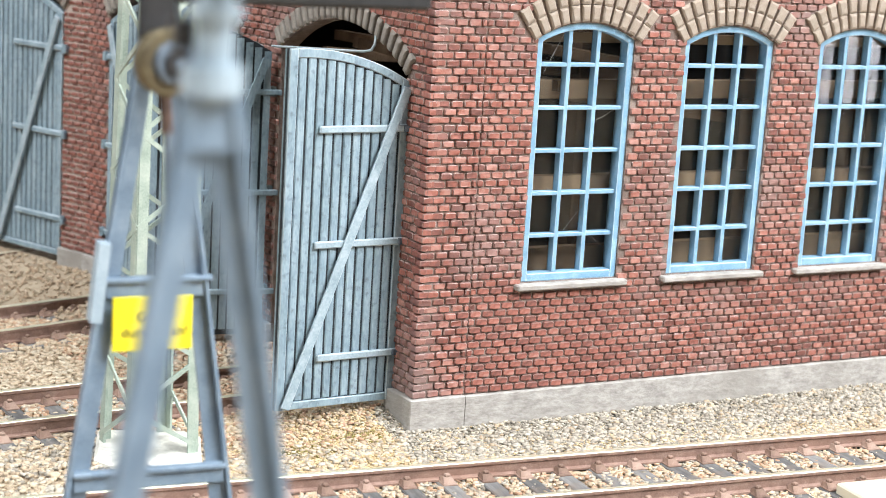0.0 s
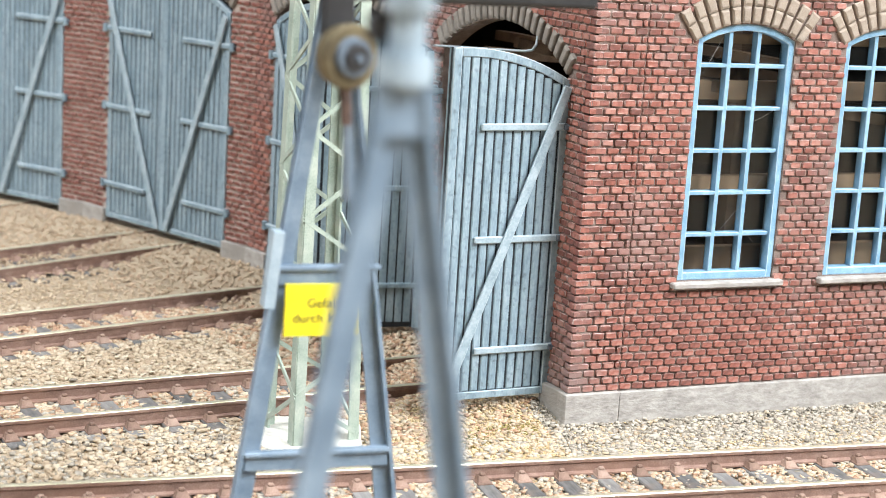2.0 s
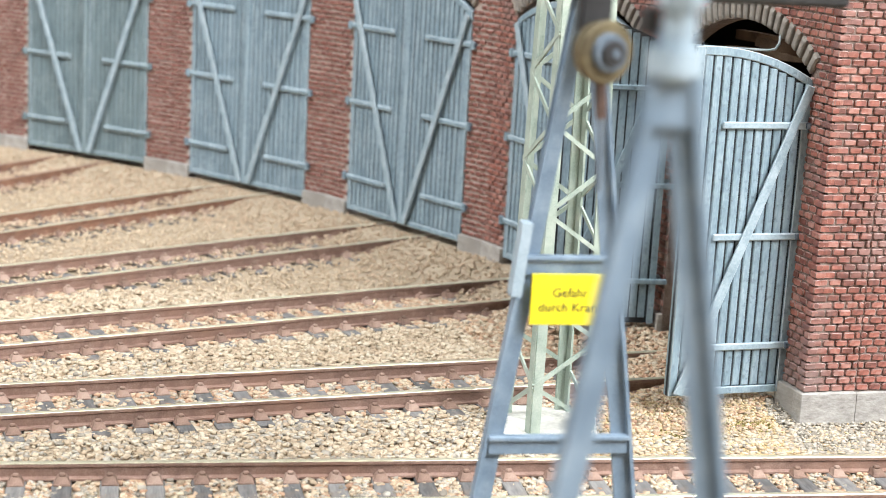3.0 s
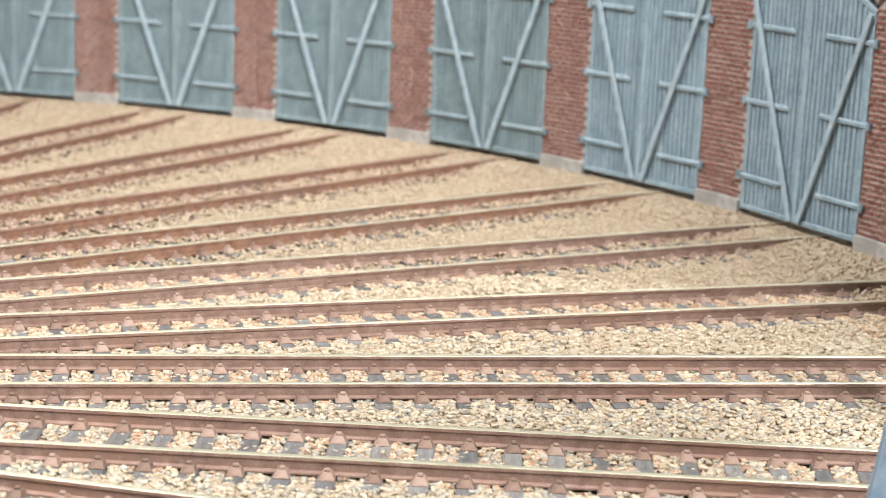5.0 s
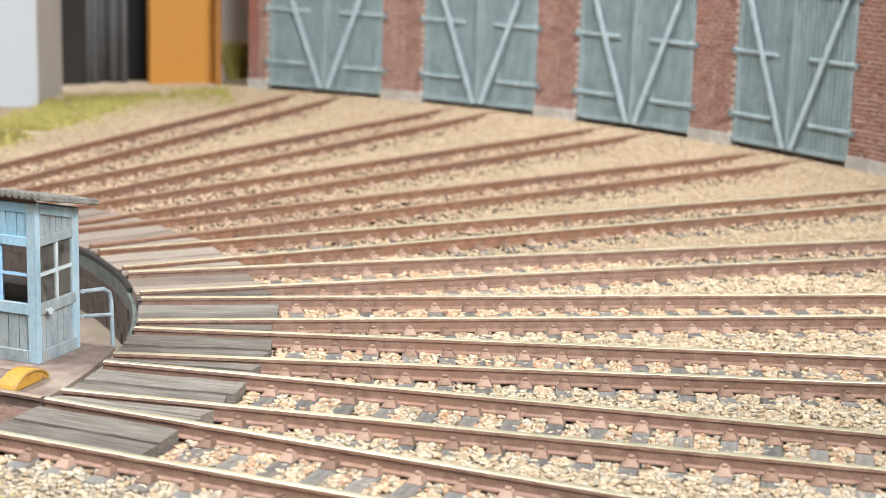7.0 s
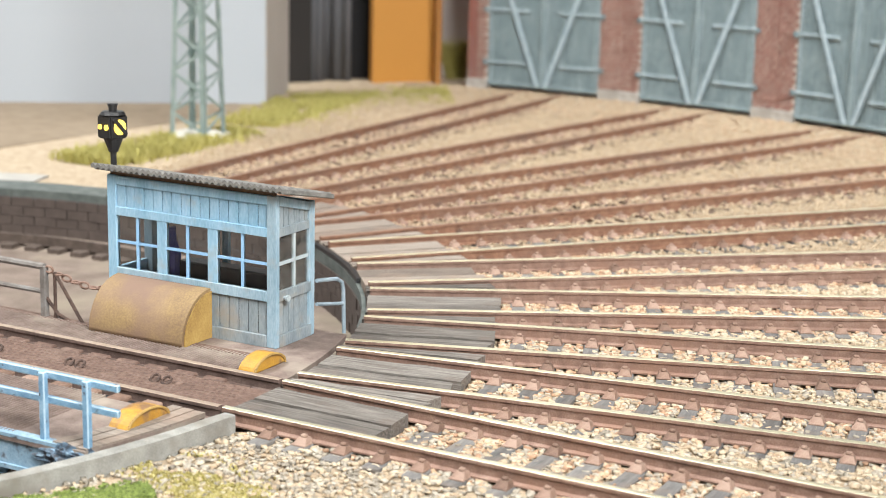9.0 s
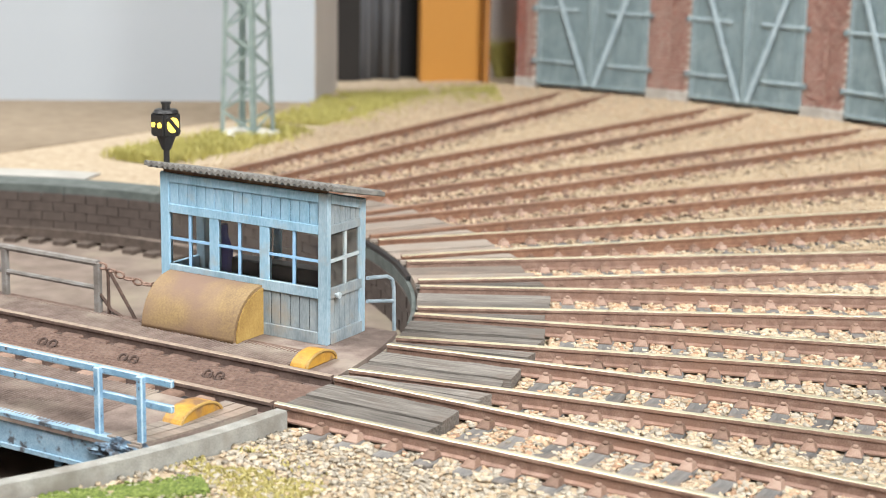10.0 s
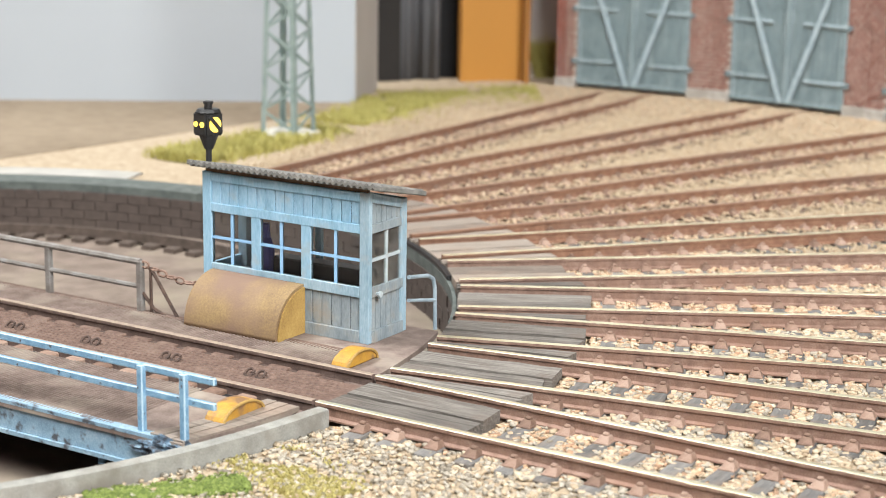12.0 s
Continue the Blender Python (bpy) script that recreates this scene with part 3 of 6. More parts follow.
def track(k):
    end = 384.0 if k <= 7 else 560.0
    t = thing("railway_track", "straight model track with rusty rails on weathered grey sleepers", "railway track", "tracks fanning out from the turntable", m=at(0, 0, 0, angle(k)))
    for s in (1, -1):
        ob = new("rail", rail_mesh("rail", 129.6, end, "rust_warm_lit" if k < 5 else "rust", "brown_top" if k < 4 else "rail_top"))
        ob.parent = t
        ob.location = (0, s * GAUGE * MM, 0)
    x = FIRST_SLEEPER
    i = 0
    while x < end - 2:
        ob = new("sleeper", (BROWN_SLEEPERS if k < 4 else SLEEPERS)[rng.randrange(6)])
        ob.parent = t
        ob.location = ((x + rng.uniform(-0.15, 0.15)) * MM, rng.uniform(-0.4, 0.4) * MM, 0)
        ob.rotation_euler = (0, 0, radians(rng.uniform(-1.2, 1.2) + (180 if rng.random() < 0.5 else 0)))
        for s in (1, -1):
            c = new("rail_chair", CHAIR)
            c.parent = t
            c.location = (ob.location.x, s * GAUGE * MM, 0)
        x += SLEEPER_GAP
        i += 1
    return t


for k in range(10):
    t = track(k)
# short sleeper ends beside the plank apron, on the outer track's open side
b = B()
box(b, -1.5, -14.6, -4.4, 1.5, -6.9, -2.75, 0.2)
STUB = bpy.data.meshes.new("sleeper_end")
for v in b.verts:
    v.co *= MM
b.to_mesh(STUB)
b.free()
STUB.materials.append(M["sleeper"])
for i in range(3):
    x = FIRST_SLEEPER - SLEEPER_GAP * (i + 1)
    ob = new("sleeper_end", STUB)
    ob.parent = t
    ob.location = ((x + rng.uniform(-0.4, 0.4)) * MM, 0, 0)
    c = new("rail_chair", CHAIR)
    c.parent = t
    c.location = (ob.location.x, -GAUGE * MM, 0)


# ---- engine shed ----
OPEN = 24.0          # half the gateway
SPRING, CROWN = 60.8, 68.2
ARC_R = (OPEN ** 2 + (CROWN - SPRING) ** 2) / (2 * (CROWN - SPRING))
ARC_Z = CROWN - ARC_R
WALL_TOP = 100.0
BASE_TOP = 3.6
BRICK_L, BRICK_H = 2.6, 1.42


def arch(u, extra=0.0):
    return ARC_Z + math.sqrt(max((ARC_R + extra) ** 2 - u * u, 0.0))


shed = thing("engine_shed", "red brick roundhouse engine shed with blue-grey gates and tall windows", "engine shed")


def front_wall():
    """One bay of the shed's front: its face lies at y = 0, +y leads into the shed."""
    b = B()
    h = HALF + 0.02
    steps = 14
    us = [-OPEN + 2 * OPEN * i / steps for i in range(steps + 1)]
    y0, y1 = 0.34, 4.0
    # piers
    for s in (-1, 1):
        x0, x1 = sorted((s * OPEN, s * h))
        box(b, x0, y0, GROUND, x1, y1, WALL_TOP)
    # wall over the arch
    for a, c in zip(us, us[1:]):
        hexa(b, [(a, y0, arch(a)), (c, y0, arch(c)), (c, y1, arch(c)), (a, y1, arch(a)), (a, y0, WALL_TOP), (c, y0, WALL_TOP), (c, y1, WALL_TOP), (a, y1, WALL_TOP)])
    bmesh.ops.remove_doubles(b, verts=b.verts, dist=0.03)
    return b


ARC_HALF = math.asin(OPEN / ARC_R) * 1.03


def under_arch(u, z, zc, r_out, half):
    """True where an arch ring of outer radius r_out or its opening covers the wall."""
    return math.hypot(u, z - zc) < r_out and abs(math.atan2(u, z - zc)) < half + 0.01


def front_bricks(seed):
    r = random.Random(seed)
    m = Many()
    rows = int((WALL_TOP - BASE_TOP) / BRICK_H)
    for j in range(rows):
        z0 = BASE_TOP + j * BRICK_H
        z1 = z0 + BRICK_H - (0.22 if seed > 5 else 0.4)
        x = -HALF - (BRICK_L / 2 if j % 2 else 0)
        while x < HALF:
            a, c = max(x, -HALF), min(x + BRICK_L - 0.24, HALF)
            x += BRICK_L
            if c - a < 0.3:
                continue
            mid = (a + c) / 2
            if z0 < SPRING + 0.3 and c > -OPEN and a < OPEN:
                if mid < -OPEN:
                    c = -OPEN
                elif mid > OPEN:
                    a = OPEN
                else:
                    continue
                if c - a < 0.3:
                    continue
            elif under_arch(mid, (z0 + z1) / 2, ARC_Z, ARC_R + 3.6, ARC_HALF):
                continue
            if c - a > 0.9:
                m.worn_brick(a - 0.05, c - 0.1, z0 + r.uniform(-0.05, 0.05), z1 - 0.03 + r.uniform(-0.05, 0.05), r.uniform(-0.14, 0.1), 0.5, r)
    return m


def ring_of_stones(n, r_in, r_out, zc, half_angle, front, back, gap=0.02, rows=1, jitter=None):
    """Voussoirs of an arch in the plane y."""
    m = Many()
    r = random.Random(9)
    for row in range(rows):
        ra = r_in + (r_out - r_in) * row / rows + 0.06
        rb = r_in + (r_out - r_in) * (row + 1) / rows - 0.06
        for i in range(n):
            t0 = -half_angle + 2 * half_angle * i / n + gap
            t1 = -half_angle + 2 * half_angle * (i + 1) / n - gap
            f = front + r.uniform(-0.1, 0.1)
            base = len(m.v)
            k = 0.3
            quad = [(math.sin(t) * q, zc + math.cos(t) * q) for t, q in ((t0, ra), (t1, ra), (t1, rb), (t0, rb))]
            cx, cz = sum(p[0] for p in quad) / 4, sum(p[1] for p in quad) / 4
            inner = [(p[0] + (cx - p[0]) * k, p[1] + (cz - p[1]) * k) for p in quad]
            m.v += [(p[0], back, p[1]) for p in quad] + [(p[0], f + 0.25, p[1]) for p in quad] + [(p[0], f, p[1]) for p in inner]
            for a in (0, 4):
                for q in range(4):
                    w = (q + 1) % 4
                    m.f.append((base + a + q, base + a + w, base + a + 4 + w, base + a + 4 + q))
            m.f.append((base + 8, base + 9, base + 10, base + 11))
    return m


def stones(name, m, mat, parent):
    """Each piece of twelve corners becomes an object of its own."""
    per = 9
    for i in range(len(m.v) // 12):
        raw(name, m.v[12 * i : 12 * i + 12], [tuple(q - 12 * i for q in f) for f in m.f[per * i : per * i + per]], mat, parent)


def leaf_top(x):
    return arch(OPEN - x) - 1.2 - 1.7 * max(x, 0) / LEAF_W


LEAF_W, LEAF_Z = 23.7, 1.3
STRAPS = (10.4, 31.0, 51.4)


def gate_leaf(parent, m, side, ajar=False, paint="gate"):
    """A gate leaf hung at x = 0; side = 1 opens to +x. Its outer face looks towards -y. Planks, frame, straps, brace are parts."""
    s = side
    b = B()
    X = lambda x: s * x
    steps = 10
    out = [(X(0), LEAF_Z)] + [(X(LEAF_W * i / steps), leaf_top(LEAF_W * i / steps)) for i in range(steps + 1)] + [(X(LEAF_W), LEAF_Z)]
    slab(b, out if s < 0 else out[::-1], 0.0, 0.9)
    leaf = part("gate", b, "gate_groove" if ajar else "gate_groove_soft", parent, "weathered blue-grey plank gate leaf" + (", standing open" if ajar else ", closed"))
    leaf.matrix_local = m
    # planks
    n = 11
    x0, x1 = 1.7, LEAF_W - 1.7
    w = (x1 - x0) / n
    r = random.Random(3 + side)
    for i in range(n):
        a, c = x0 + i * w + 0.19, x0 + (i + 1) * w - 0.19
        f = -0.28 + r.uniform(-0.06, 0.06)
        q = Many()
        lo, hi = sorted((X(a), X(c)))
        q.brick(lo, hi, LEAF_Z + 1.5, min(leaf_top(a), leaf_top(c)) - 1.5, f, 0.1, 0.16)
        raw("plank", q.v, q.f, paint, leaf)
    # frame
    b = B()
    for xa, xb in ((0, 1.6), (LEAF_W - 1.6, LEAF_W)):
        za, zb = leaf_top(xa), leaf_top(xb)
        p = [(X(xa), -0.55, LEAF_Z), (X(xb), -0.55, LEAF_Z), (X(xb), 0.3, LEAF_Z), (X(xa), 0.3, LEAF_Z), (X(xa), -0.55, za), (X(xb), -0.55, zb), (X(xb), 0.3, zb), (X(xa), 0.3, za)]
        if s < 0:
            p = [p[1], p[0], p[3], p[2], p[5], p[4], p[7], p[6]]
        hexa(b, p)
    xa, xb = sorted((X(1.6), X(LEAF_W - 1.6)))
    box(b, xa, -0.5, LEAF_Z, xb, 0.3, LEAF_Z + 1.4)
    for i in range(steps):
        u0, u1 = 1.6 + (LEAF_W - 3.2) * i / steps, 1.6 + (LEAF_W - 3.2) * (i + 1) / steps
        z0, z1 = leaf_top(u0), leaf_top(u1)
        p = [(X(u0), -0.52, z0 - 1.6), (X(u1), -0.52, z1 - 1.6), (X(u1), 0.3, z1 - 1.6), (X(u0), 0.3, z0 - 1.6), (X(u0), -0.52, z0), (X(u1), -0.52, z1), (X(u1), 0.3, z1), (X(u0), 0.3, z0)]
        if s < 0:
            p = [p[1], p[0], p[3], p[2], p[5], p[4], p[7], p[6]]
        hexa(b, p)
    bmesh.ops.remove_doubles(b, verts=b.verts, dist=0.02)
    sharp = [e for e in b.edges if len(e.link_faces) == 2 and e.calc_face_angle(0) > 0.6]
    bmesh.ops.bevel(b, geom=sharp, offset=0.14, segments=1, affect="EDGES", profile=0.5, material=1)
    part("frame", b, paint, leaf, edge="gate_edge")
    for z in STRAPS:
        b = B()
        reach = 17.6 if z > 20 else 16.2
        xa, xb = sorted((X(-1.6), X(reach)))
        box(b, xa, -0.95, z - 0.66, xb, -0.25, z + 0.66, 0.22)
        rod(b, (X(-1.2), -0.7, z - 1.0), (X(-1.2), -0.7, z + 1.0), 0.75, n=10)
        part("hinge_strap", b, "gate_strap" if ajar else paint, leaf, edge="gate_edge")
    b = B()
    a, c = Vector((X(0.9), -1.3, leaf_top(0.9) - 1.4)), Vector((X(LEAF_W - 1.4), -1.3, LEAF_Z + 0.5))
    beam(b, a, c, 1.75, 0.6, up=(0, 1, 0), bev=0.15)
    part("brace", b, "gate_strap", leaf, edge="gate_edge")
    if ajar:
        for i in range(n):
            a, c = x0 + i * w + 0.2, x0 + (i + 1) * w - 0.2
            b = B()
            xa, xb = sorted((X(a), X(c)))
            box(b, xa, 0.85, LEAF_Z + 1.2, xb, 1.2, leaf_top(a) - 0.4)
            part("plank", b, "gate", leaf)
        for z in STRAPS:
            b = B()
            xa, xb = sorted((X(-2.4), X(20.5)))
            box(b, xa, 1.1, z - 0.6, xb, 1.75, z + 0.6, 0.2)
            part("hinge_strap", b, "gate", leaf)
        b = B()
        beam(b, (X(1.0), 1.9, leaf_top(1.0) - 2), (X(LEAF_W - 1.4), 1.9, LEAF_Z + 0.6), 1.6, 0.5, up=(0, 1, 0))
        part("brace", b, "gate", leaf)
        b = B()
        for xa, xb in ((0, 1.3), (LEAF_W - 1.3, LEAF_W)):
            lo, hi = sorted((X(xa), X(xb)))
            box(b, lo, 0.8, LEAF_Z, hi, 1.5, leaf_top(xa) - 0.1)
        part("frame", b, "gate", leaf)
    if side > 0 and not ajar:
        b = B()
        box(b, LEAF_W - 0.9, -1.15, LEAF_Z + 0.2, LEAF_W + 1.0, -0.4, leaf_top(LEAF_W) - 0.4, 0.2)
        part("cover_strip", b, paint, leaf)
    return leaf


def place_bay(ob, k):
    t = radians(angle(k))
    ob.matrix_local = at(APOTHEM * math.cos(t), APOTHEM * math.sin(t), 0, angle(k) - 90)
    return ob


for k in range(8):
    wall = place_bay(part("wall", front_wall(), "mortar" if k > 5 else "mortar_front", shed, "red brick front wall with an arched gateway"), k)
    bricks = front_bricks(k)
    b = raw("brickwork", bricks.v, bricks.f, "brick" if k > 5 else "brick_front", wall, kind="stuff", edge="brick_edge", worn=True)
    v = ring_of_stones(23, ARC_R + 0.1, ARC_R + 4.0, ARC_Z, math.asin(OPEN / ARC_R) * 1.03, -0.55, 1.0, gap=0.010)
    stones("arch_brick", v, "greystone", wall)
    for s in (-1, 1):
        b = B()
        x0, x1 = sorted((s * OPEN, s * (HALF + 0.03)))
        box(b, x0, -1.0, GROUND - 0.4, x1, 3.0, BASE_TOP - 0.15, 0.15)
        part("plinth", b, "concrete", wall, "pale concrete plinth block")
    for s in (-1, 1):
        for z in STRAPS:
            b = B()
            box(b, s * (OPEN + 1.4) - 0.55, -0.7, z - 0.55, s * (OPEN + 1.4) + 0.55, 0.3, z + 0.55, 0.1)
            part("hinge_block", b, "slate", wall)
    if k < 7:
        t = radians(angle(k))
        mat = at(APOTHEM * math.cos(t), APOTHEM * math.sin(t), 0, angle(k) - 90)
        gate_leaf(shed, mat @ at(-OPEN + 0.2, 0.4), 1, paint="gate_dimmed" if k < 4 else "gate")
        gate_leaf(shed, mat @ at(OPEN - 0.2, 0.4), -1, paint="gate_dimmed" if k < 4 else "gate")
    else:
        # both leaves of the last bay stand open
        gate_leaf(shed, at(375.7, 41.3, 0, math.degrees(math.atan2(3.1, 21.9))), -1, ajar=True)
        gate_leaf(shed, at(365.2, 90.6, 0, 177), 1, ajar=True)

b = B()
tube(b, [(-25.5, -1.2, 60.6), (10.5, -1.0, 63.4), (13.0, -0.9, 63.9), (13.8, -0.7, 65.0), (13.6, -0.5, 66.6)], 0.25, 6)
place_bay(part("stay_rod", b, "light_metal", shed, "thin bent steel rod under the arch"), 7)

# side wall along the ray at 5 degrees: its face lies at y = 0 and looks towards -y, x runs outwards from the turntable
CORNER = APOTHEM / math.cos(radians(5))
WIN = [(399.0, 419.7), (431.1, 451.8), (463.2, 483.9)]
WIN_Z0, WIN_SPRING, WIN_CROWN = 23.8, 68.4, 71.4
SIDE_END = 640.0
WHALF = (WIN[0][1] - WIN[0][0]) / 2
WR = (WHALF ** 2 + (WIN_CROWN - WIN_SPRING) ** 2) / (2 * (WIN_CROWN - WIN_SPRING))
WZ = WIN_CROWN - WR


def win_arch(u, extra=0.0):
    return WZ + math.sqrt(max((WR + extra) ** 2 - u * u, 0))


WIN_HALF = math.asin((WHALF + 1.0) / WR)
side_m = at(0, 0, 0, 5)
b = B()
cuts = [CORNER + 1.2] + [c for w in WIN for c in w] + [SIDE_END]
for a, c in zip(cuts[0::2], cuts[1::2]):
    box(b, a, 0.36, GROUND, c, 4.2, WALL_TOP)
for a, c in WIN:
    box(b, a, 0.36, GROUND, c, 4.2, WIN_Z0)
    mid, n = (a + c) / 2, 10
    for i in range(n):
        u0, u1 = -WHALF + 2 * WHALF * i / n, -WHALF + 2 * WHALF * (i + 1) / n
        hexa(b, [(mid + u0, 0.36, win_arch(u0)), (mid + u1, 0.36, win_arch(u1)), (mid + u1, 4.2, win_arch(u1)), (mid + u0, 4.2, win_arch(u0)), (mid + u0, 0.36, WALL_TOP), (mid + u1, 0.36, WALL_TOP), (mid + u1, 4.2, WALL_TOP), (mid + u0, 4.2, WALL_TOP)])
bmesh.ops.remove_doubles(b, verts=b.verts, dist=0.03)
side = part("wall", b, "mortar", shed, "red brick side wall with tall arched windows")
side.matrix_local = side_m

# brickwork of the side wall; the pieces under the first window are objects of their own
m = Many()
singles = []
r = random.Random(12)
QUOIN = 388.3
for j in range(int((WALL_TOP - BASE_TOP) / BRICK_H)):
    z0 = BASE_TOP + j * BRICK_H
    z1 = z0 + BRICK_H - 0.22
    x = CORNER - (BRICK_L / 2 if j % 2 else 0)
    while x < 560:
        a, c = max(x, CORNER - 0.2), x + BRICK_L - 0.34
        if a < QUOIN < c:
            for p, q in ((a, QUOIN - 0.1), (QUOIN + 0.1, c)):
                if q - p > 0.8:
                    m.worn_brick(p - 0.05, q - 0.02, z0, z1 - 0.03, -0.12 if q < QUOIN else 0.0, 0.5, r)
            x += BRICK_L
            continue
        x += BRICK_L
        mid = (a + c) / 2
        skip = False
        for wa, wc in WIN:
            wm = (wa + wc) / 2
            if z1 > WIN_Z0 - 1.2 and z0 < WIN_SPRING and c > wa and a < wc:
                if mid < wa:
                    c = wa - 0.05
                elif mid > wc:
                    a = wc + 0.05
                else:
                    skip = True
            elif under_arch(mid - wm, (z0 + z1) / 2, WZ, WR + 5.9, WIN_HALF):
                skip = True
        if skip or c - a < 0.8:
            continue
        front = r.uniform(-0.16, 0.1) - (0.1 if mid < QUOIN else 0.0)
        dz0, dz1 = r.uniform(-0.04, 0.04), r.uniform(-0.04, 0.04)
        if 386 < mid < 424 and z0 < WIN_Z0 - 1.5 and abs((c - a) - (BRICK_L - 0.34)) < 0.01 and len(singles) < 300:
            singles.append((a, z0, front))
        else:
            m.worn_brick(a - 0.05, c - 0.02, z0 + dz0, z1 - 0.03 + dz1, front, 0.5, r)
raw("brickwork", m.v, m.f, "brick", side, kind="stuff", edge="brick_edge", worn=True)
m = Many()
m.worn_brick(-0.05, BRICK_L - 0.36, 0, BRICK_H - 0.25, 0, 0.6, random.Random(2))
BRICK_ME = bpy.data.meshes.new("brick")
BRICK_ME.from_pydata([tuple(q * MM for q in v) for v in m.v], [], m.f)
BRICK_ME.materials.append(M["brick_piece"])
BRICK_ME.materials.append(M["brick_edge"])
for j in range(8, 16):
    BRICK_ME.polygons[j].material_index = 1
for a, z0, front in singles:
    ob = new("brick", BRICK_ME)
    ob.parent = side
    ob.location = (a * MM, front * MM, (z0 + r.uniform(-0.05, 0.05)) * MM)
    ob.rotation_euler = (0, radians(r.uniform(-1.5, 1.5)), 0)
b = B()
box(b, CORNER - 1.2, -0.9, GROUND - 0.4, QUOIN, 3, BASE_TOP - 0.1, 0.2)
part("plinth", b, "concrete", side, "pale concrete plinth block")
b = B()
box(b, QUOIN + 0.1, -0.65, GROUND - 0.4, SIDE_END, 3, BASE_TOP - 0.25, 0.15)
part("plinth", b, "concrete", side, "long pale concrete plinth")
for wa, wc in WIN:
    wm = (wa + wc) / 2
    v = ring_of_stones(12, WR + 0.2, WR + 6.4, WZ, WIN_HALF, -0.5, 1.0, gap=0.013, rows=2)
    v.v = [(x + wm, y, z) for x, y, z in v.v]
    stones("arch_brick", v, "sandstone", side)
    b = B()
    box(b, wa - 1.6, -1.5, WIN_Z0 - 1.25, wc + 1.6, 1.6, WIN_Z0 - 0.1, 0.25)
    part("window_sill", b, "concrete", side, "weathered stone sill")
    # window: frame, glazing bars, glass
    b = B()
    f0, f1 = 0.7, 3.3
    box(b, wa, f0, WIN_Z0, wa + 1.25, f1, WIN_SPRING)
    box(b, wc - 1.25, f0, WIN_Z0, wc, f1, WIN_SPRING)
    box(b, wa + 1.25, f0, WIN_Z0, wc - 1.25, f1, WIN_Z0 + 1.5)
    n = 10
    for i in range(n):
        u0, u1 = -WHALF + 2 * WHALF * i / n, -WHALF + 2 * WHALF * (i + 1) / n
        hexa(b, [(wm + u0, f0, win_arch(u0) - 1.3), (wm + u1, f0, win_arch(u1) - 1.3), (wm + u1, f1, win_arch(u1) - 1.3), (wm + u0, f1, win_arch(u0) - 1.3), (wm + u0, f0, win_arch(u0)), (wm + u1, f0, win_arch(u1)), (wm + u1, f1, win_arch(u1)), (wm + u0, f1, win_arch(u0))])
    bmesh.ops.remove_doubles(b, verts=b.verts, dist=0.02)
    rim_edges = [e for e in b.edges if e.calc_length() > 0.3 and all(abs(q.co.y - f0) < 0.01 for q in e.verts) and len(e.link_faces) == 2 and e.calc_face_angle(0) > 0.6]
    bmesh.ops.bevel(b, geom=rim_edges, offset=0.16, segments=1, affect="EDGES", profile=0.5, material=1)
    win = part("window", b, "frame_blue", side, "tall arched window with light blue glazing bars", edge="frame_edge")
    inner = (wc - wa - 2.5) / 3
    for i in (1, 2):
        b = B()
        x = wa + 1.25 + inner * i
        box(b, x - 0.42, 1.2, WIN_Z0 + 1.5, x + 0.42, 3.1, win_arch(x - wm) - 1.2, 0.1)
        part("glazing_bar", b, "frame_blue", win, edge="frame_edge")
    for i in range(1, 6):
        b = B()
        z = WIN_Z0 + 0.6 + 7.85 * i
        box(b, wa + 1.25, 1.3, z - 0.36, wc - 1.25, 3.05, z + 0.36, 0.1)
        part("glazing_bar", b, "frame_blue", win, edge="frame_edge")
    b = B()
    box(b, wa + 0.4, 2.75, WIN_Z0 + 0.4, wc - 0.4, 2.9, WIN_CROWN - 0.6)
    part("pane", b, "glass", win, "dusty dark window glass")

# cobweb strands across the first window
for a, c in (((407.5, 32.5), (417.2, 44.0)), ((411.5, 35.5), (415.5, 30.5)), ((401.2, 62.0), (405.5, 70.0)), ((412.0, 53.0), (418.0, 56.0))):
    b = B()
    mid = ((a[0] + c[0]) / 2, 1.9, (a[1] + c[1]) / 2 - 0.35)
    tube(b, [(a[0], 1.6, a[1]), mid, (c[0], 1.6, c[1])], 0.035, 5)
    part("cobweb_strand", b, "concrete", side, "pale cobweb strand across the panes")

m = Many()
r = random.Random(31)
for j in range(int((WALL_TOP - BASE_TOP) / BRICK_H)):
    z0 = BASE_TOP + j * BRICK_H
    m.worn_brick(CORNER - 0.55, CORNER + 0.9 + (0.7 if j % 2 else 0), z0, z0 + BRICK_H - 0.25, -0.2 + r.uniform(-0.08, 0.08), 1.6 if j % 2 else 2.6, r)
raw("corner_bricks", m.v, m.f, "brick", side, kind="stuff", edge="brick_edge", worn=True)

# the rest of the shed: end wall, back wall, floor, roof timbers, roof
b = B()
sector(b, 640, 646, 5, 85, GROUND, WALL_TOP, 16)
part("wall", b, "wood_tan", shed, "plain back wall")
b = B()
box(b, APOTHEM / math.cos(radians(5)), -4, GROUND, 640, 0, WALL_TOP)
end = part("wall", b, "brick", shed, "red brick end wall")
end.matrix_local = at(0, 0, 0, 85)
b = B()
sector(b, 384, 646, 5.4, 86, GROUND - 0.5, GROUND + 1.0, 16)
part("floor", b, "wood_tan", shed, "shed floor coloured near black for the dim inside")
# unseen roof in two slabs; the gaps admit light to the beams inside
b = B()
sector(b, 374, 394, 4, 86, WALL_TOP, WALL_TOP + 3, 24)
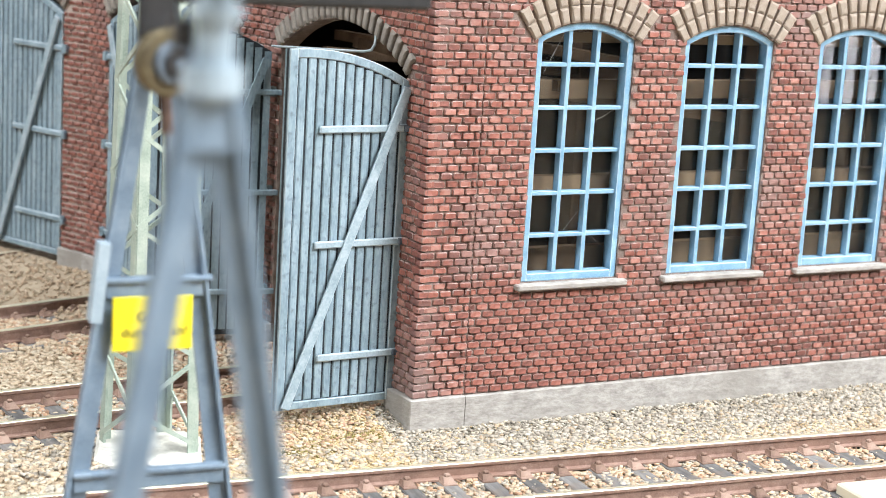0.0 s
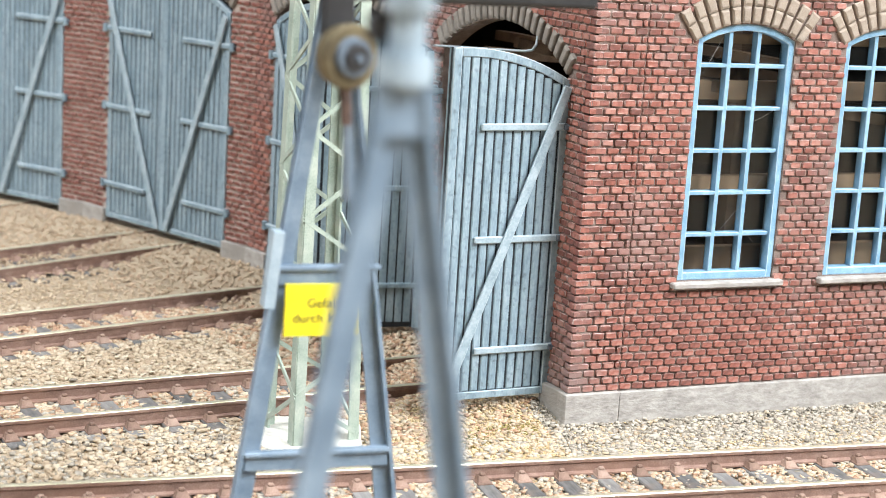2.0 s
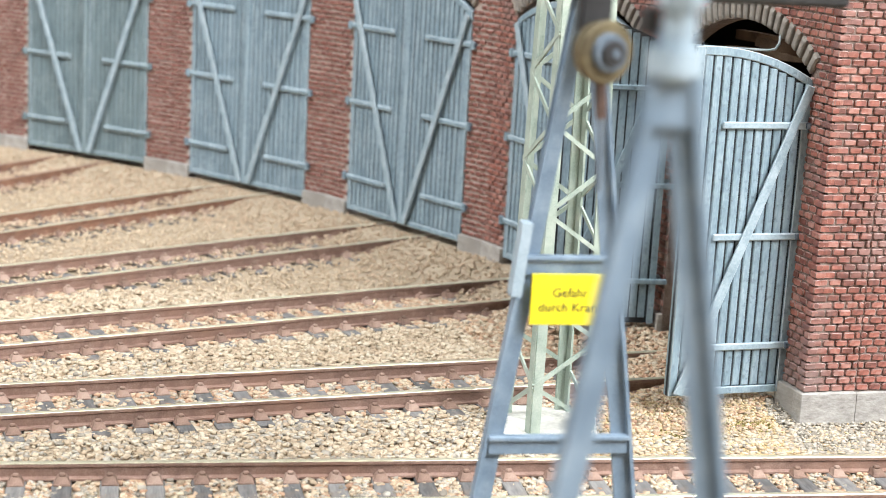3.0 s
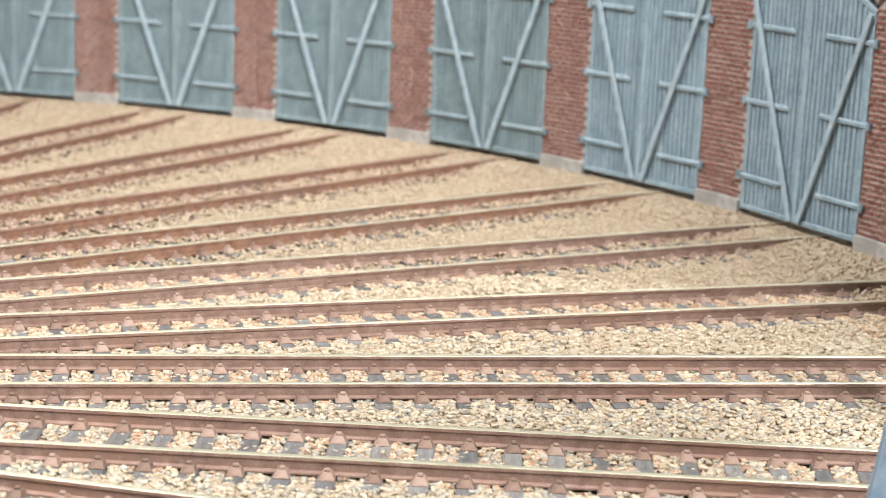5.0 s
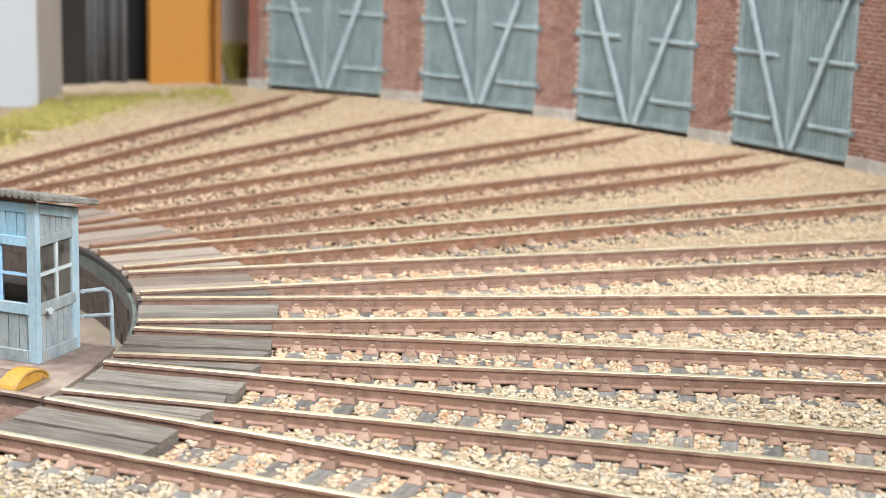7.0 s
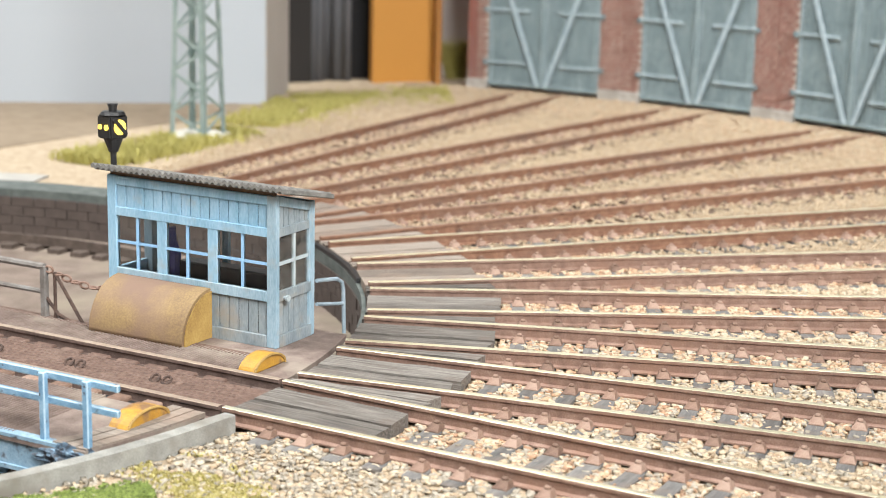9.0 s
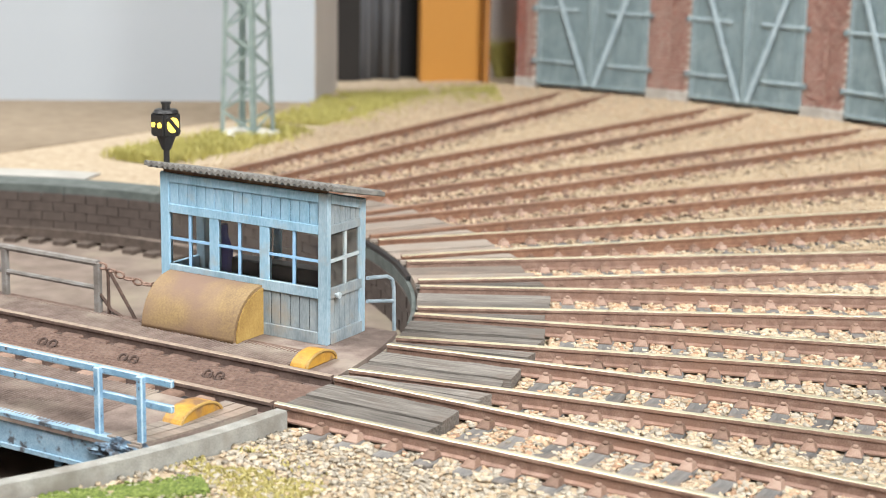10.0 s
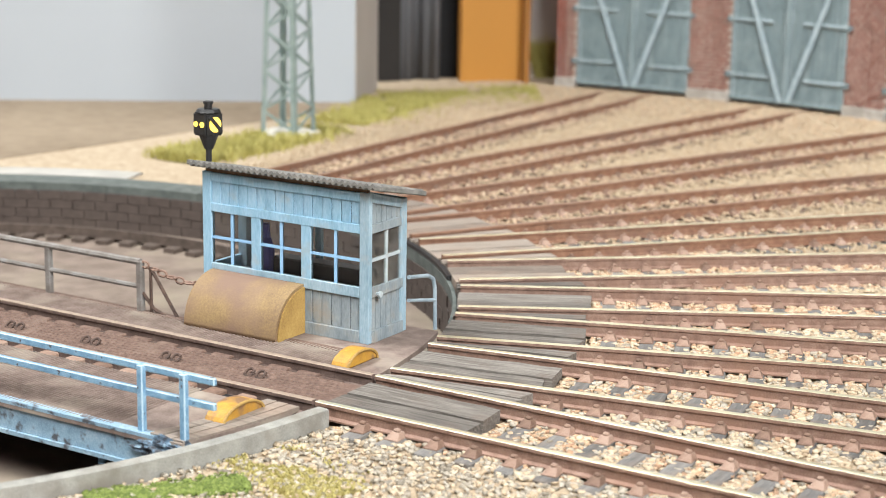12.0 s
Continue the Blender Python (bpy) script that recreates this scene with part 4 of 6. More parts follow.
part("roof", b, "roof_felt", shed, "unseen flat roof over the shed's front")
b = B()
sector(b, 414, 655, 7.4, 86, WALL_TOP, WALL_TOP + 3, 24)
part("roof", b, "roof_felt", shed, "unseen flat roof, cut back to let light into the shed")
for z0, z1, d0 in ((39.2, 42.4, 6.5), (56.5, 60.0, 9), (67.2, 69.0, 6.5), (21.5, 28.6, 7)):
    b = B()
    box(b, 386, d0, z0, 600, d0 + 2, z1)
    ob = part("inner_beam", b, "tan_plank", shed, "tan board inside the shed")
    ob.matrix_local = at(0, 0, 0, 5)
for x0 in (404, 426, 447, 470, 498):
    b = B()
    box(b, x0, 28, GROUND, x0 + 4, 32, WALL_TOP)
    ob = part("inner_post", b, "wood_dark", shed, "dark post inside the shed")
    ob.matrix_local = at(0, 0, 0, 5)
for a in (7, 10, 13, 20, 30):
    b = B()
    t = radians(a)
    c, s = math.cos(t), math.sin(t)
    for z in (74.0, 88.0):
        beam(b, (384 * c, 384 * s, z), (638 * c, 638 * s, z + 4), 2.2, 2.6)
    for i in range(12):
        r0, r1 = 386 + 20 * i, 396 + 20 * i
        beam(b, (r0 * c, r0 * s, 75), (r1 * c, r1 * s, 88), 1.2, 1.2)
        beam(b, (r1 * c, r1 * s, 88), ((r0 + 20) * c, (r0 + 20) * s, 75), 1.2, 1.2)
    part("roof_truss", b, "wood_dark", shed, "dark timber roof truss")
for i in range(6):
    b = B()
    sector(b, 396 + 40 * i, 399 + 40 * i, 5.5, 40, 86, 89, 12)
    part("purlin", b, "wood_dark", shed, "dark roof purlin")
# low timbers just inside the open bay
for a, z0, z1 in ((6.8, 60, 52), (9.0, 64, 57), (11.5, 63, 50), (13.2, 60, 55)):
    b = B()
    t = radians(a)
    beam(b, (386 * math.cos(t), 386 * math.sin(t), z0), (452 * math.cos(t), 452 * math.sin(t), z1), 1.6, 2.0)
    part("brace_timber", b, "tan_dark", shed, "brown timber inside the shed")
for q, z in ((394, 61.5), (408, 58.0), (424, 62.0)):
    b = B()
    sector(b, q, q + 2, 6, 14.5, z, z + 2, 6)
    part("tie_beam", b, "tan_dark", shed, "brown tie beam inside the shed")

# ---- turntable ----
turntable_pit = thing("turntable_pit", "round sunken turntable pit with stone coping and ring rail", "turntable pit")
b = B()
sector(b, 0.0, 131, 0, 360, -18, -15.5, 72)
part("pit_floor", b, "pit", turntable_pit, "dusty brown pit floor")
b = B()
sector(b, 128.4, 134.5, 0, 360, -18, -5.0, 120)
part("pit_wall", b, "pit_brick", turntable_pit, "dark pit wall")
m = Many()
r = random.Random(5)
for j in range(4):
    z0 = -15.5 + j * 2.6
    n = 120
    for i in range(n):
        t0 = 2 * math.pi * (i + 0.5 * (j % 2)) / n
        t1 = t0 + 2 * math.pi / n - 0.003
        ra = 127.9 + r.uniform(-0.15, 0.15)
        q = [(rr * math.cos(t), rr * math.sin(t)) for rr, t in ((ra, t0), (128.6, t0), (128.6, t1), (ra, t1))]
        b = B()
        hexa(b, [(x, y, z0) for x, y in q] + [(x, y, z0 + 2.48) for x, y in q])
        part("wall_stone", b, "pit_brick", turntable_pit)
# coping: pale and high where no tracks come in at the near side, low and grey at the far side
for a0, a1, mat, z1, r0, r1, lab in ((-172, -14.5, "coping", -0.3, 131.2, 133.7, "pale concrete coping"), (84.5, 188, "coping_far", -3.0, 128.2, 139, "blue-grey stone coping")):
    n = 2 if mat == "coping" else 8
    for i in range(n):
        b = B()
        t0, t1 = a0 + (a1 - a0) * i / n, a0 + (a1 - a0) * (i + 1) / n - 0.06
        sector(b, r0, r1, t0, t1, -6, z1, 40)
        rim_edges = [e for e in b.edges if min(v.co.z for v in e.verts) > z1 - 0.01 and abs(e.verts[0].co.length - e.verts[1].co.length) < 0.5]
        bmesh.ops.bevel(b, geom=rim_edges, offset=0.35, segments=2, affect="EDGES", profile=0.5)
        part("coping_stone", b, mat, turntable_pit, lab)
b = B()
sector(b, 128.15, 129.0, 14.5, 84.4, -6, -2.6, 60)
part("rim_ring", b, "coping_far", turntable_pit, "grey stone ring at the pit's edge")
# black strip stands in for the dark shadows at the rail ends
b = B()
sector(b, 128.2, 129.5, 30, 66, -2.45, -1.5, 40)
part("rim_strip", b, "dark", turntable_pit, "black strip painted for the shadows along the pit's rim")
b = B()
sector(b, 139.2, 150, 97, 190, -3.9, -2.9, 60)
part("rim_band", b, "pale_band", turntable_pit, "pale plaster band outside the coping")
# ring rail on its sleepers
b = B()
sector(b, 113.2, 114.2, 0, 360, -14.6, -12.0, 120)
part("ring_rail", b, "ring_brown", turntable_pit, "rusty circular running rail")
for i in range(96):
    b = B()
    t = 2 * math.pi * i / 96
    c, s = math.cos(t), math.sin(t)
    beam(b, (109.5 * c, 109.5 * s, -15.0), (118.5 * c, 118.5 * s, -15.0), 3.4, 1.4)
    part("ring_sleeper", b, "ring_brown", turntable_pit)

# boards of the rim, between and beside the rails
rim = thing("plank_apron", "weathered grey plank apron round the turntable pit", "plank apron")
r = random.Random(8)


def apron_plank(turn, inner, outer, zt, mat="board"):
    """A board along x from its inner to its outer edge, each an (x, y0, y1); worn and slightly twisted."""
    b = B()
    (xa, a0, a1), (xb, c0, c1) = inner, outer
    n = 6
    prev = None
    for i in range(n + 1):
        t = i / n
        x = xa + (xb - xa) * t
        y0, y1 = a0 + (c0 - a0) * t, a1 + (c1 - a1) * t
        if i == n:
            x0, x1 = x + r.uniform(-1.3, 0.5), x + r.uniform(-1.3, 0.5)
        else:
            x0 = x1 = x
        e0, e1 = r.uniform(-0.24, 0.24), r.uniform(-0.24, 0.24)
        ring = [b.verts.new(q) for q in ((x0, y0 + e0, -3.7), (x1, y1 + e1, -3.7), (x1, y1 + e1, zt + r.uniform(-0.07, 0.07)), (x0, y0 + e0, zt + r.uniform(-0.07, 0.07)))]
        if prev:
            for q in range(4):
                w = (q + 1) % 4
                b.faces.new((prev[q], prev[w], ring[w], ring[q]))
        else:
            b.faces.new(ring)
        prev = ring
    b.faces.new(prev[::-1])
    bmesh.ops.recalc_face_normals(b, faces=b.faces)
    ob = part("plank", b, mat, rim)
    ob.rotation_euler = (0, 0, radians(turn))


for k in range(0, 10):
    xa, xb = RIM_IN + 0.2, RIM_OUT
    skin = "board" if k > 5 else "board_pale"
    w = (2 * GAUGE - 2.4) / 2
    gap = 0.55 if k > 5 else 0.34
    for q in range(2):
        y0 = -GAUGE + 1.2 + w * q + (0.3 if q == 0 else gap)
        y1 = -GAUGE + 1.2 + w * (q + 1) - (0.3 if q else gap)
        apron_plank(angle(k), (xa, y0, y1), (xb + r.uniform(-0.5, 0.5), y0, y1), -1.2 + r.uniform(-0.2, 0.2), skin)
    if k:
        # between this track and the one before it
        h0 = math.tan(radians(STEP / 2)) * xa - (GAUGE + 1.0) / math.cos(radians(STEP / 2))
        h1 = math.tan(radians(STEP / 2)) * xb - (GAUGE + 1.0) / math.cos(radians(STEP / 2))
        apron_plank(angle(k) + STEP / 2, (xa, -h0, -0.25), (xb, -h1, -0.3), -0.95 + r.uniform(-0.2, 0.2), skin)
        apron_plank(angle(k) + STEP / 2, (xa, 0.25, h0), (xb, 0.3, h1), -0.95 + r.uniform(-0.2, 0.2), skin)
b = B()
sector(b, 129.2, RIM_OUT - 1, -13, 83.5, -5, -3.3, 40)
part("bed", b, "wood_dark", rim, "dark timber under the planks")

# bridge: x runs along it to the end at the plank apron, y to the side with the cabin
bridge = thing("turntable_bridge", "turntable bridge with rusty deck plates and ribbed walkways", "turntable bridge", m=at(0, 0, 0, -10))


def end_x(y):
    return math.sqrt(128.3 ** 2 - y * y)


def deck(b, y0, y1, z0, z1, x_from=-100.0):
    n = 6
    for i in range(n):
        a, c = y0 + (y1 - y0) * i / n, y0 + (y1 - y0) * (i + 1) / n
        hexa(b, [(x_from, a, z0), (end_x(a), a, z0), (end_x(c), c, z0), (x_from, c, z0), (x_from, a, z1), (end_x(a), a, z1), (end_x(c), c, z1), (x_from, c, z1)])


for s in (1, -1):
    ob = new("rail", rail_mesh("rail", -127, 128.9, "rail_brown", "dull_top"))
    ob.parent = bridge
    ob.location = (0, s * GAUGE * MM, 0)
    # brackets beside the rail; the strip between is coloured dark for the slots' shade
    b = B()
    wide = 4.3 if s < 0 else 2.3
    box(b, -120, s * GAUGE - wide, -2.9, 123.5, s * GAUGE - 1.1, -1.95)
    part("slot_floor", b, "dark" if s < 0 else "rust_dark", bridge, "strip coloured dark for the shaded slots beside the rail")
    x = -118.0
    while x < 122:
        b = B()
        box(b, x - (1.7 if s < 0 else 2.3), s * GAUGE - wide + 0.1, -2.6, x + (1.7 if s < 0 else 2.3), s * GAUGE - 0.6, -1.25 if s < 0 else -1.56, 0.25)
        part("rail_bracket", b, "chair" if s < 0 else "deck_brown", bridge)
        x += 6.5
for i in range(7):
    b = B()
    x0, x1 = -126 + 36.1 * i, (-126 + 36.1 * (i + 1) - 0.12 if i < 6 else 128.5)
    box(b, x0, -6.9, -3.2, x1, 6.3, -1.7, 0.1)
    part("deck_plate", b, "deck_brown", bridge)
# raised studs of the deck's tread
m = Many()
for i in range(80):
    for j in range(10):
        x, y = 36 + 1.12 * i + (0.56 if j % 2 else 0), -6.2 + 1.3 * j
        m.piece([(x - 0.4, y - 0.12, -1.72), (x, y - 0.28, -1.72), (x + 0.4, y + 0.12, -1.72), (x, y + 0.28, -1.72), (x - 0.24, y - 0.07, -1.56), (x, y - 0.16, -1.56), (x + 0.24, y + 0.07, -1.56), (x, y + 0.16, -1.56)])
raw("tread_studs", m.v, m.f, "deck_brown", bridge, kind="stuff")
for x, y in ((33.4, -1.5), (52.4, -1.0), (71.5, -0.6), (90.5, -0.1), (109.3, 0.6)):
    for s in (-1.25, 1.25):
        b = B()
        n = 14
        pts = [(x + s + 0.85 * math.cos(2 * math.pi * i / n), y + 0.8 * math.sin(2 * math.pi * i / n), -1.3 + 0.45 * math.sin(2 * math.pi * i / n)) for i in range(n + 1)]
        tube(b, pts, 0.27, 5)
        part("lifting_ring", b, "rust_dark", bridge, "dark rusty lifting ring")
b = B()
deck(b, -35.5, -13.0, -2.2, -1.1)
bmesh.ops.remove_doubles(b, verts=b.verts, dist=0.02)
part("walkway", b, "walkway", bridge, "dusty ribbed metal walkway")
b = B()
deck(b, 10.6, 21.0, -2.2, -1.1)
deck(b, 21.0, 42.0, -2.2, -1.1, 74.0)
bmesh.ops.remove_doubles(b, verts=b.verts, dist=0.02)
part("walkway", b, "walkway", bridge, "dusty ribbed metal walkway with cabin platform")
m = Many()
for y0, y1, xa, xb in ((-34.6, -12.4, 30, 108), (11.6, 20.4, 0, 118)):
    x = xa
    while x < xb:
        m.piece([(x, y0, -1.1), (x + 0.4, y0, -1.1), (x + 0.4, y1, -1.1), (x, y1, -1.1), (x + 0.1, y0, -0.84), (x + 0.3, y0, -0.84), (x + 0.3, y1, -0.84), (x + 0.1, y1, -0.84)])
        x += 0.8
raw("ribs", m.v, m.f, "walkway", bridge, kind="stuff")
for j in range(3):
    b = B()
    for i in range(6):
        a, c = -35.2 + 4.0 * i, -31.2 + 4.0 * i
        x0, x1, x2, x3 = end_x(a) - 2.3 * (j + 1) + 0.15, end_x(a) - 2.3 * j - 0.1, end_x(c) - 2.3 * j - 0.1, end_x(c) - 2.3 * (j + 1) + 0.15
        hexa(b, [(x0, a, -1.6), (x1, a, -1.6), (x2, c, -1.6), (x3, c, -1.6), (x0, a, -0.72 + 0.06 * j), (x1, a, -0.72 + 0.06 * j), (x2, c, -0.72 + 0.06 * j), (x3, c, -0.72 + 0.06 * j)])
    bmesh.ops.remove_doubles(b, verts=b.verts, dist=0.01)
    part("end_board", b, "board_pale", bridge, "worn grey board at the bridge's end")
for y in (-34.6, 20.4):
    b = B()
    box(b, -122, y - 0.5, -6.2, 116.5, y + 0.5, -1.2)
    girder = part("girder", b, "girder_blue" if y < 0 else "deck_brown", bridge, "chipped light blue edge girder" if y < 0 else "rusty edge girder")
    for x1, z0, z1 in ((116.5, -6.8, -6.1), (118, -1.5, -0.9)):
        b = B()
        box(b, -122, y - 0.95, z0, x1, y + 0.95, z1)
        part("flange", b, "girder_blue" if y < 0 else "deck_brown", girder)
b = B()
box(b, -110, -9.8, -14, 110, 9.8, -3.2)
part("main_girder", b, "dark", bridge, "dark main girder")
for x, y in ((118, -30.5), (105, -34)):
    b = B()
    beam(b, (x, -34, -7.5), (x - 6, -24, -8.5), 1.0, 2.0)
    part("outrigger", b, "rail_blue", bridge)

# near railing
for x in (-20, 25, 70, 114.3, 122.9):
    b = B()
    box(b, x - 0.6, -34.9, -2.5, x + 0.6, -33.8, 9.9, 0.18)
    part("railing_post", b, "rail_blue", bridge, "chipped blue railing post", edge="frame_edge")
for z in (9.3, 5.3):
    b = B()
    box(b, -30, -34.0, z - 0.6, 128.6, -33.2, z + 0.6, 0.16)
    part("railing_bar", b, "rail_blue", bridge, "chipped blue railing bar", edge="frame_edge")
b = B()
bmesh.ops.create_icosphere(b, subdivisions=4, radius=1.0)
for v in b.verts:
    d = v.co.copy()
    k = 1 + 0.4 * noise.noise(d * 2.3) + 0.28 * noise.noise(d * 6.1)
    v.co = Vector((120.2 + 6.4 * d.x * k, -35.0 + 1.8 * d.y * k, -2.9 + 2.0 * d.z * k))
part("post_foot", b, "chipped", bridge, "lumpy flaking dark and blue foot of the railing posts")
# far railing
for x in (-10, 15, 40.5, 65.3):
    b = B()
    box(b, x - 0.7, 19.8, -1.2, x + 0.7, 21.0, 9.2, 0.15)
    part("railing_post", b, "railing_dust", bridge, "dusty grey railing post")
for z, rr in ((9.0, 0.7), (4.0, 0.55)):
    b = B()
    rod(b, (-12, 20.4, z), (65.5, 20.4, z), rr, n=8)
    part("railing_bar", b, "railing_dust", bridge, "dusty grey railing bar")
b = B()
tube(b, [(68.0, 20.4, -1.1), (68.0, 20.4, 8.2), (74.5, 20.6, -1.0)], 0.35, 6)
tube(b, [(65.6, 20.4, 3.0), (68.6, 20.4, 0.0), (71.5, 20.4, -1.1)], 0.35, 6)
part("chain_post", b, "rust_dark", bridge, "thin rusty steel post with a stay")
for i in range(9):
    b = B()
    t = i / 8
    x, z = 66.5 + 14.5 * t, 8.6 - 3.2 * t - 1.0 * math.sin(math.pi * t)
    n = 10
    flat = i % 2
    pts = []
    for j in range(n + 1):
        q = 2 * math.pi * j / n
        dx, dn = 1.15 * math.cos(q), 0.6 * math.sin(q)
        pts.append((x + dx, 20.4 + t * 4 + (dn if flat else 0), z + (0 if flat else dn)))
    tube(b, pts, 0.25, 5)
    part("chain_link", b, "rust", bridge, "rusty chain link")

# motor cover: a quarter-round hood
hood = thing("motor_cover", "dirty ochre quarter-round motor cover on the bridge walkway", "motor cover", m=at(0, 0, 0, -10))
b = B()
prof = [(26.2, -1.0)] + [(26.2 - 9.0 * math.sin(radians(a)), -1.0 + 9.5 * math.cos(radians(a))) for a in range(0, 91, 5)]
v0 = [b.verts.new((79.0, y, z)) for y, z in prof]
v1 = [b.verts.new((101.0, y, z)) for y, z in prof]
n = len(prof)
for i in range(n):
    j = (i + 1) % n
    b.faces.new((v0[i], v0[j], v1[j], v1[i]))
b.faces.new(v0[::-1])
b.faces.new(v1)
caps = [e for e in b.edges if any(len(f.verts) > 4 for f in e.link_faces)]
bmesh.ops.split_edges(b, edges=caps)
part("hood", b, "ochre", hood, smooth=True)
b = B()
v0 = [b.verts.new((101.05, 26.1 - (26.1 - y) * 0.93, -1.0 + (z + 1.0) * 0.94)) for y, z in prof]
v1 = [b.verts.new((101.3, 26.1 - (26.1 - y) * 0.93, -1.0 + (z + 1.0) * 0.94)) for y, z in prof]
for i in range(n):
    j = (i + 1) % n
    b.faces.new((v0[i], v0[j], v1[j], v1[i]))
b.faces.new(v0[::-1])
b.faces.new(v1)
part("end_plate", b, "plate_yellow", hood, "dull yellow end plate")

# yellow wheel stops
for x0, x1, y0, y1 in ((118.2, 121.7, 10.8, 20.8), (119.2, 123.0, -25.4, -14.4)):
    st = thing("wheel_stop", "chipped yellow half-round wheel stop beside the rail", "wheel stop", "wheel stops at the bridge end", m=at(0, 0, 0, -10))
    ym, hw = (y0 + y1) / 2, (y1 - y0) / 2
    b = B()
    prof = [(ym + math.cos(radians(a)) * hw, -1.1 + 2.7 * math.sin(radians(a))) for a in range(0, 181, 12)]
    v0 = [b.verts.new((x0, y, z)) for y, z in prof]
    v1 = [b.verts.new((x1, y, z)) for y, z in prof]
    n = len(prof)
    for i in range(n):
        j = (i + 1) % n
        b.faces.new((v0[i], v0[j], v1[j], v1[i]))
    b.faces.new(v0[::-1])
    b.faces.new(v1)
    bmesh.ops.recalc_face_normals(b, faces=b.faces)
    bmesh.ops.bevel(b, geom=[e for e in b.edges if abs(e.verts[0].co.x - e.verts[1].co.x) < 0.01], offset=0.22, segments=1, affect="EDGES")
    part("hump", b, "yellow", st)
    b = B()
    arc = [(x1 + 0.1, ym + math.cos(radians(a)) * (hw - 0.35), -1.0 + 2.4 * math.sin(radians(a))) for a in range(0, 181, 10)]
    tube(b, arc, 0.26, 6)
    part("rim", b, "plate_yellow", st, "worn raised rim")

# ---- operator's cabin ----
cabin = thing("operator_cabin", "light blue wooden operator's cabin with a corrugated lean-to roof", "cabin", m=at(0, 0, 0, -10))
CX0, CX1, CY0, CY1 = 76.4, 115.7, 26.4, 39.2
CT0, CT1 = 27.6, 24.9     # heights of front and back
BELT0, BELT1 = 7.6, 9.6
HEAD0, HEAD1 = 19.8, 21.0


def cab_panel(x0, x1, z0, z1, y, n, mat="cabin_blue"):
    """Upright boards of the cabin's front."""
    w = (x1 - x0) / n
    for i in range(n):
        b = B()
        box(b, x0 + i * w + 0.11, y + 0.3 + 0.06 * (i % 2), z0, x0 + (i + 1) * w - 0.11, y + 0.75, z1, 0.06)
        part("board", b, mat, cabin)


# dark backing behind the boards
b = B()
box(b, CX0 + 1.0, CY0 + 0.7, -1.0, CX1 - 1.3, CY0 + 0.95, BELT0 + 0.5)
box(b, CX0 + 1.0, CY0 + 0.7, HEAD1, CX1 - 1.3, CY0 + 0.95, CT0 - 0.6)
box(b, CX1 - 1.0, CY0 + 1.1, -1.0, CX1 - 0.85, CY1 - 1.3, BELT0 + 0.5)
box(b, CX1 - 1.0, CY0 + 1.1, HEAD1, CX1 - 0.85, CY1 - 1.3, CT1 - 0.8)
part("backing", b, "gate_groove", cabin, "dark backing between the boards")
# front: posts, rails
for x in (CX0, CX1 - 2.1):
    b = B()
    box(b, x, CY0, -1.1, x + 2.1, CY0 + 1.2, CT0, 0.1)
    part("corner_post", b, "cabin_blue" if x < 100 else "cabin_mid", cabin)
for x in (88.3, 100.2):
    b = B()
    box(b, x, CY0 + 0.1, BELT1, x + 2.1, CY0 + 1.1, HEAD0)
    part("mullion", b, "cabin_blue", cabin)
for z0, z1, proud in ((BELT0, BELT1, 0.15), (HEAD0, HEAD1 + 0.5, 0.1), (CT0 - 1.8, CT0 - 0.1, 0.1), (-1.1, 1.2, 0.3)):
    b = B()
    box(b, CX0 + 2.1, CY0 - proud + 0.1, z0, CX1 - 2.1, CY0 + 1.1, z1, 0.08)
    part("rail", b, "cabin_grey" if z0 < 0 else "cabin_mid" if z0 < 10 else "cabin_blue", cabin, "front rail")
    if z0 > 25:
        continue
    b = B()
    dz = 0
    box(b, CX1 - 1.1, CY0 + 1.2, z0 + dz, CX1 + proud - 0.1, CY1 - 1.2, z1 + dz, 0.08)
    part("rail", b, "cabin_grey", cabin, "grey end rail")
cab_panel(CX0 + 2.1, CX1 - 2.1, HEAD1 + 0.5, CT0 - 1.8, CY0, 16)
cab_panel(CX0 + 2.1, CX1 - 2.1, 1.2, BELT0, CY0, 16, "cabin_grey")
for i in range(6):
    y = CY0 + 1.2 + (CY1 - CY0 - 2.4) * i / 6
    y2 = CY0 + 1.2 + (CY1 - CY0 - 2.4) * (i + 1) / 6
    for z0, z1 in ((1.2, BELT0), (HEAD1 + 0.5, CT0 + (CT1 - CT0) * (y2 - CY0) / (CY1 - CY0) - 0.1)):
        b = B()
        box(b, CX1 - 0.8, y + 0.1, z0, CX1 - 0.35, y2 - 0.1, z1, 0.05)
        part("board", b, "cabin_grey", cabin, "grey board of the door end")
for x in (CX1 - 2.1, CX0):
    b = B()
    box(b, x, CY1 - 1.9, -1.1, x + 2.15, CY1, CT1, 0.1)
    part("corner_post", b, "cabin_mid", cabin)
b = B()
hexa(b, [(CX1 - 1.1, CY0 + 1.2, CT0 - 1.9), (CX1 + 0.05, CY0 + 1.2, CT0 - 1.9), (CX1 + 0.05, CY1 - 1.9, CT1 - 1.6), (CX1 - 1.1, CY1 - 1.9, CT1 - 1.6), (CX1 - 1.1, CY0 + 1.2, CT0 - 0.2), (CX1 + 0.05, CY0 + 1.2, CT0 - 0.2), (CX1 + 0.05, CY1 - 1.9, CT1), (CX1 - 1.1, CY1 - 1.9, CT1)])
part("rail", b, "cabin_mid", cabin, "sloping head rail")
b = B()
box(b, CX0 + 2, CY1 - 0.8, -1.1, CX1 - 2.1, CY1, 7.5)
